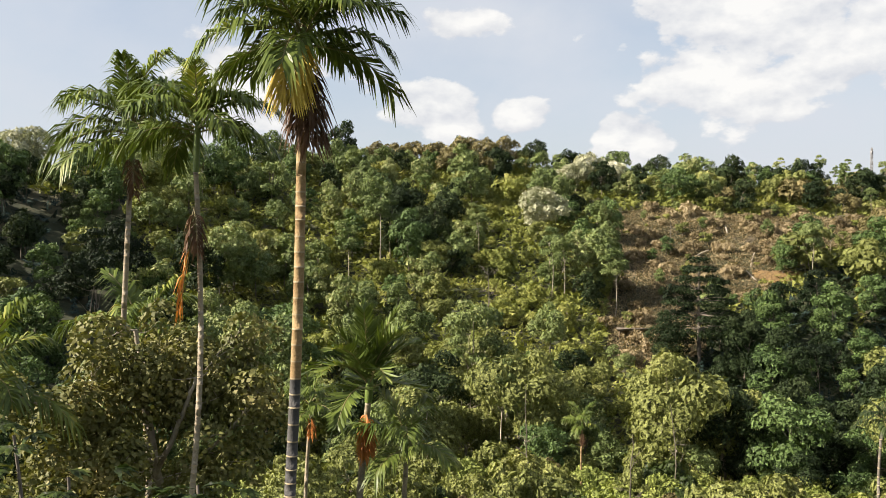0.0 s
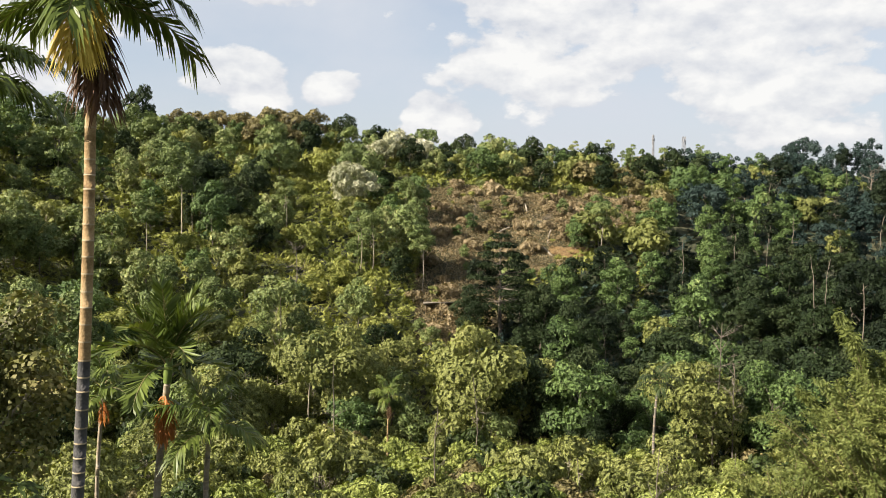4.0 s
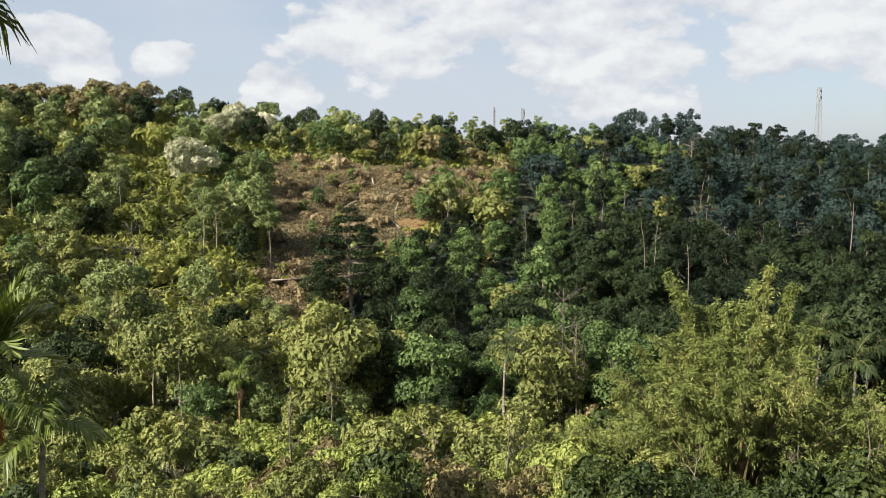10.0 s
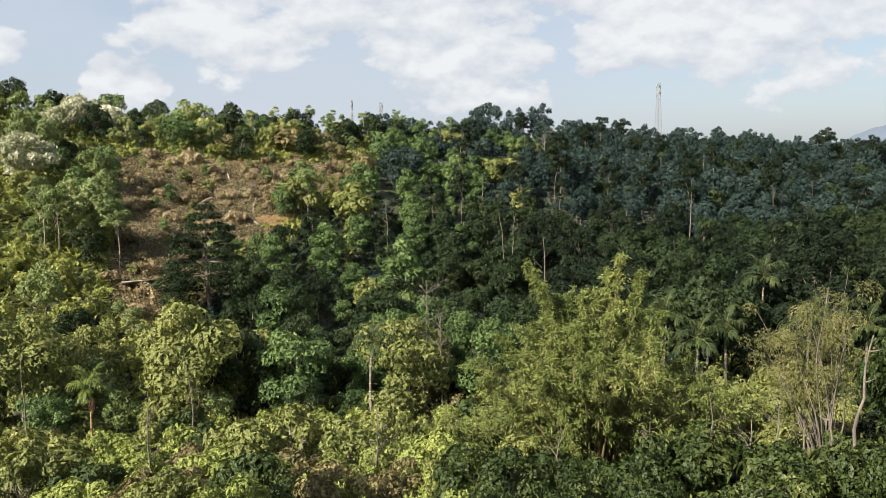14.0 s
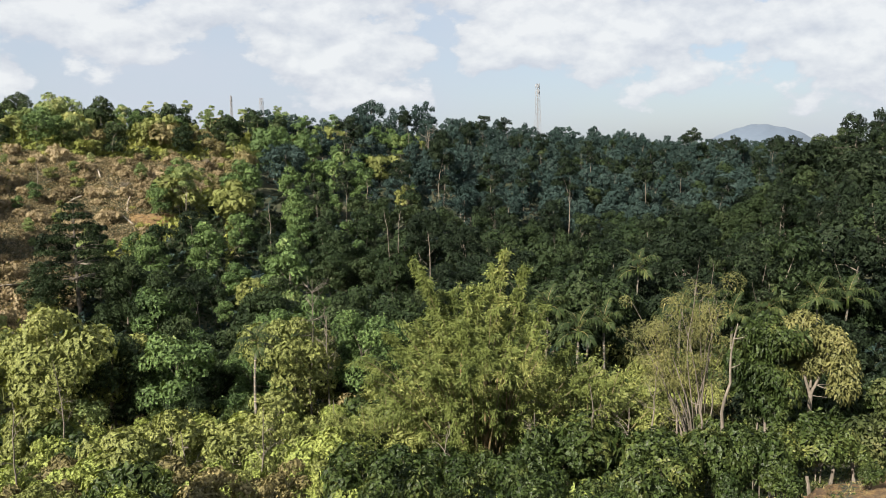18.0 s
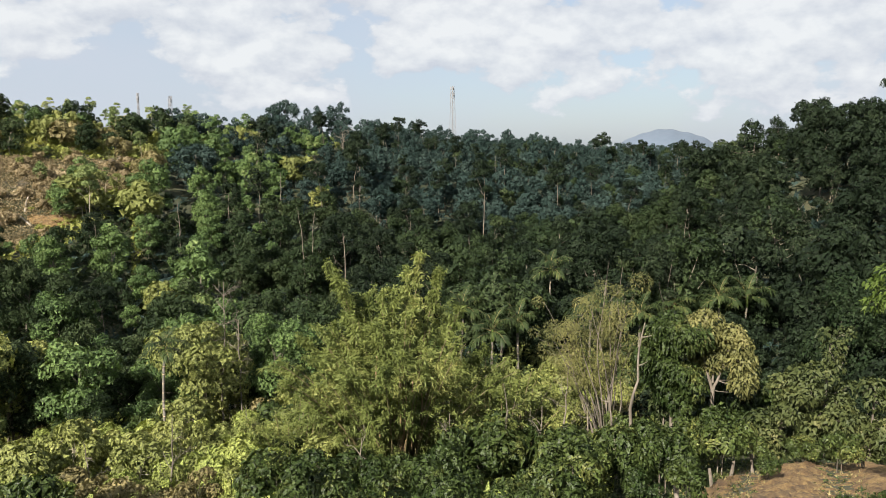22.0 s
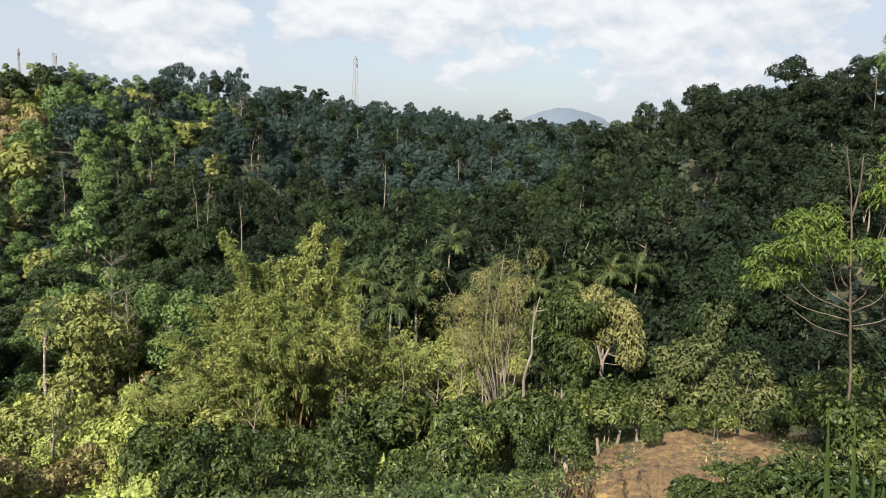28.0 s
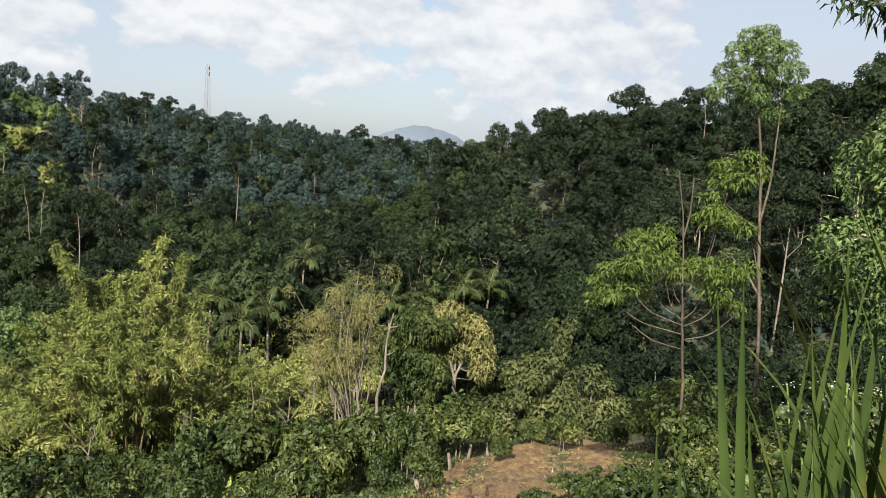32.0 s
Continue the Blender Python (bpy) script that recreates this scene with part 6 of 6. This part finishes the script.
edge = np.minimum(np.sin(np.pi * f) * 6, 1) * np.minimum(np.sin(np.pi * np.linspace(0, 1, 74)) * 4, 1)
clods = 0.05 * np.sin(sx * 5.3 + np.sin(sy * 3.1) * 2) * np.cos(sy * 4.7) + 0.035 * np.sin(sx * 11 + sy * 7) + 0.06 * np.sin((sy - 0.3 * sx) * 2.6)
sz = land(sx, sy) + edge * (0.06 + clods * 1.5)
i, j = np.meshgrid(np.arange(89), np.arange(73), indexing="ij")
me = quick_mesh("soil", np.stack([sx, sy, sz], -1).reshape(-1, 3), np.stack([i * 74 + j, (i + 1) * 74 + j, (i + 1) * 74 + j + 1, i * 74 + j + 1], -1).reshape(-1, 4), [SOIL])
me.polygons.foreach_set("use_smooth", np.ones(len(me.polygons), bool))
tagged(new("bare_soil", me), "bare orange-brown soil between the coffee shrubs", "soil", kind="structure")
# stumps and sticks on the soil
for k, (a, r, h) in enumerate(((66.8, 22.2, 0.5), (65.2, 17.0, 0.5), (68.0, 24.4, 0.5), (69.5, 25.6, 0.55), (78.4, 26.0, 0.5), (76.0, 27.0, 0.4), (64.4, 16.4, 0.5))):
    p = spot(a, r)
    me = quick_mesh("stump", *limb((0, 0, -0.15), (0.08 * math.sin(k), 0.1 * math.cos(k * 2), h), 0.06, 0.045, 0.05, 6, 8), [BARK])
    ob = tagged(new("cut_stump", me), "short pale cut stump standing in the soil", "stump", "cut stumps")
    ob.location = p


# ---- tall grass by the camera ----
def grass_blade(length, width, lean, sag):
    s = np.linspace(0, 1, 10)
    ang = radians(90 - lean) - radians(sag) * s ** 2
    px = np.r_[0, np.cumsum(np.cos(ang[:-1]) * length / 9)]
    pz = np.r_[0, np.cumsum(np.sin(ang[:-1]) * length / 9)]
    w = width * np.minimum(1, 0.55 + s * 1.4) * np.clip((1 - s) * 2.2, 0.02, 1)
    v = np.stack([np.stack([px - 0 * w, -w / 2, pz + w * 0.18], -1), np.stack([px, 0 * w, pz], -1), np.stack([px, w / 2, pz + w * 0.18], -1)], 1).reshape(-1, 3)
    q = [[3 * k + c, 3 * k + c + 1, 3 * k + c + 4, 3 * k + c + 3] for k in range(9) for c in (0, 1)]
    return v, np.array(q)


BLADES = [quick_mesh("blade", *grass_blade(l, w, a, b), [LEAF["grass"]]) for l, w, a, b in ((1.35, 0.05, 1.5, 4), (1.2, 0.028, 10, 30), (1.5, 0.026, 8, 45), (1.0, 0.026, 16, 60), (1.25, 0.020, 14, 25))]


def grass_tuft(az, d, blades_n, size, seed, reach=0.16):
    dice = random.Random(seed)
    p = spot(az, d)
    root = thing("grass_tuft", "tuft of tall broad-bladed green grass", "grass", Matrix.Translation(p), "grass tufts")
    for k in range(blades_n):
        m = pose(dice.uniform(-reach, reach), dice.uniform(-reach, reach), -0.05, 0, 0, dice.uniform(0, 360)) @ Matrix.Scale(size * dice.uniform(0.7, 1.05), 4)
        part("blade", BLADES[dice.randrange(5)], root, m=m)


for az, d, n, size, seed in ((90.5, 2.8, 6, 0.9, 3), (93.5, 2.6, 12, 1.2, 4), (96.5, 2.5, 20, 1.45, 5), (82.5, 3.2, 6, 0.9, 6), (79.5, 3.6, 5, 0.8, 7), (92, 3.6, 14, 1.6, 8),
                             (95, 3.8, 16, 1.8, 9), (89, 4.2, 8, 1.2, 10), (76, 4.2, 3, 0.85, 11), (99, 2.4, 16, 1.4, 12), (98, 3.4, 16, 1.75, 13), (94.6, 2.9, 14, 1.5, 14), (91, 3.1, 12, 1.35, 15), (97, 3.0, 16, 1.65, 16)):
    grass_tuft(az, d, n, size, seed)

# tall single blades: bearing of the foot, of the tip, height of the tip, width
for az, tip_az, tip, width in ((90.4, 84.9, -8.0, 1), (90.2, 86.5, -7.0, 1), (92.3, 87.6, -15.4, 0.8), (98.1, 88.5, -13.4, 0.6), (90.9, 92.5, -6.5, 0.7), (90.6, 94.0, -4.5, 0.7), (90.2, 91.0, -10.0, 0.7), (99.5, 93.3, -10.0, 0.9), (102.9, 90.7, -14.3, 0.25), (86.0, 83.4, -16.4, 0.6), (84.4, 81.8, -16.9, 0.7), (85.8, 85.8, -19.4, 0.6), (96.3, 90.8, -9.0, 0.6), (86.3, 85.0, -18.9, 0.5), (93.0, 94.0, -8.0, 0.6)):
    p = spot_late(az, 2.65)
    rise = np.array(aim_late(tip_az, tip, 2.65) - p)
    f = np.linspace(0, 1, 12)
    line = rise * f[:, None] + np.array([0.03, 0.02, 0.05]) * np.sin(np.pi * f)[:, None]
    w = 0.031 * width * np.minimum(1, 0.6 + f * 1.2) * np.clip((1 - f) * 3.2, 0.02, 1)
    aside = np.array([math.cos(radians(az)), -math.sin(radians(az)), 0.0])
    ahead = np.array([math.sin(radians(az)), math.cos(radians(az)), 0.0])
    v = np.stack([line - aside * w[:, None] / 2, line + ahead * w[:, None] * 0.2, line + aside * w[:, None] / 2], 1).reshape(-1, 3)
    q = np.array([[3 * k + c, 3 * k + c + 1, 3 * k + c + 4, 3 * k + c + 3] for k in range(11) for c in (0, 1)])
    root = thing("grass_tuft", "tall upright broad-bladed grass in a thin tuft", "grass", Matrix.Translation(p), "grass tufts")
    part("blade", quick_mesh("blade", v, q, [LEAF["grass"]]), root)
    part("blade", BLADES[3], root, m=pose(-0.04, 0.02, 0, 0, 0, 97 * az) @ Matrix.Scale(0.7, 4))

# ---- cassava below the camera ----
def cassava(az, d, top_el, seed, stems=4):
    """A cassava plant: stems with hand-shaped leaves."""
    dice = np.random.default_rng(seed)
    foot = spot(az, d)
    root = thing("cassava_plant", "cassava plant with hand-shaped dark green leaves", "plant", Matrix.Translation(foot), "cassava plants")
    h = d * math.tan(radians(top_el)) - foot.z
    for s in range(stems):
        a = dice.uniform(0, 6.28)
        head = np.array([math.cos(a) * 0.35, math.sin(a) * 0.35, h * dice.uniform(0.75, 1.0)])
        part("stem", quick_mesh("stem", *limb((0, 0, -0.2), head, 0.022, 0.012, 0.05, 8, 6), [BARK]), root)
        b, w = [], []
        for k in range(12):
            t = dice.uniform(0, 6.28)
            hub = head * dice.uniform(0.72, 1.0) + np.array([math.cos(t), math.sin(t), 0.15]) * dice.uniform(0.15, 0.4)
            for f in range(6):
                u = t + (f - 2.5) * 0.55
                b.append(hub)
                w.append([math.cos(u), math.sin(u), -0.12])
        n = len(b)
        part("leaves", quick_mesh("leaves", *blades(np.array(b), np.array(w), 0.17, 0.055, 0.2, np.array([[0, 0, 1.0]] * n) + dice.normal(size=(n, 3)) * 0.15), [LEAF["glossy"]]), root)


for az, d, e, seed in ((-28.5, 6.2, -12.2, 1), (-31.5, 6.8, -13.0, 2), (-25.8, 5.8, -15.5, 3), (-20.2, 6.0, -16.2, 4), (-17.5, 6.4, -16.8, 5), (-23.0, 6.0, -17.5, 6), (-34, 6.0, -13.5, 7)):
    cassava(az, d, e, seed)

# ---- flowering herb in the grass ----
PETAL = leaf_material("petal_white", (0.30, 0.33, 0.30), (0.50, 0.52, 0.50), sheen=0.7, patch=3.0)
for az, d, e, seed in ((88.8, 5.6, -12.6, 1), (91.0, 5.4, -12.2, 2)):
    dice = np.random.default_rng(seed + 40)
    foot = spot(az, d)
    h = d * math.tan(radians(e)) - foot.z
    root = thing("flowering_herb", "leafy herb with flat clusters of small white flowers", "plant", Matrix.Translation(foot), "flowering herbs")
    for s in range(5):
        head = np.array([dice.normal() * 0.18, dice.normal() * 0.18, h * dice.uniform(0.85, 1.0)])
        part("stem", quick_mesh("stem", *limb((0, 0, -0.1), head, 0.012, 0.006, 0.04, 6, 5), [SHAFT]), root)
        n = 16
        at = head + dice.normal(size=(n, 3)) * np.array([0.06, 0.06, 0.012])
        tagged(part("flower_cluster", quick_mesh("flowers", *blades(at, dice.normal(size=(n, 3)) * np.array([1, 1, 0.3]), 0.016, 0.014, 0.0, np.array([[0, 0, 1.0]] * n)), [PETAL]), root), kind="stuff")
        f = dice.random(40)[:, None]
        part("leaves", quick_mesh("leaves", *blades(head * f + dice.normal(size=(40, 3)) * 0.05, dice.normal(size=(40, 3)) * np.array([1, 1, 0.3]), 0.14, 0.06, 0.2), [LEAF["glossy"]]), root)
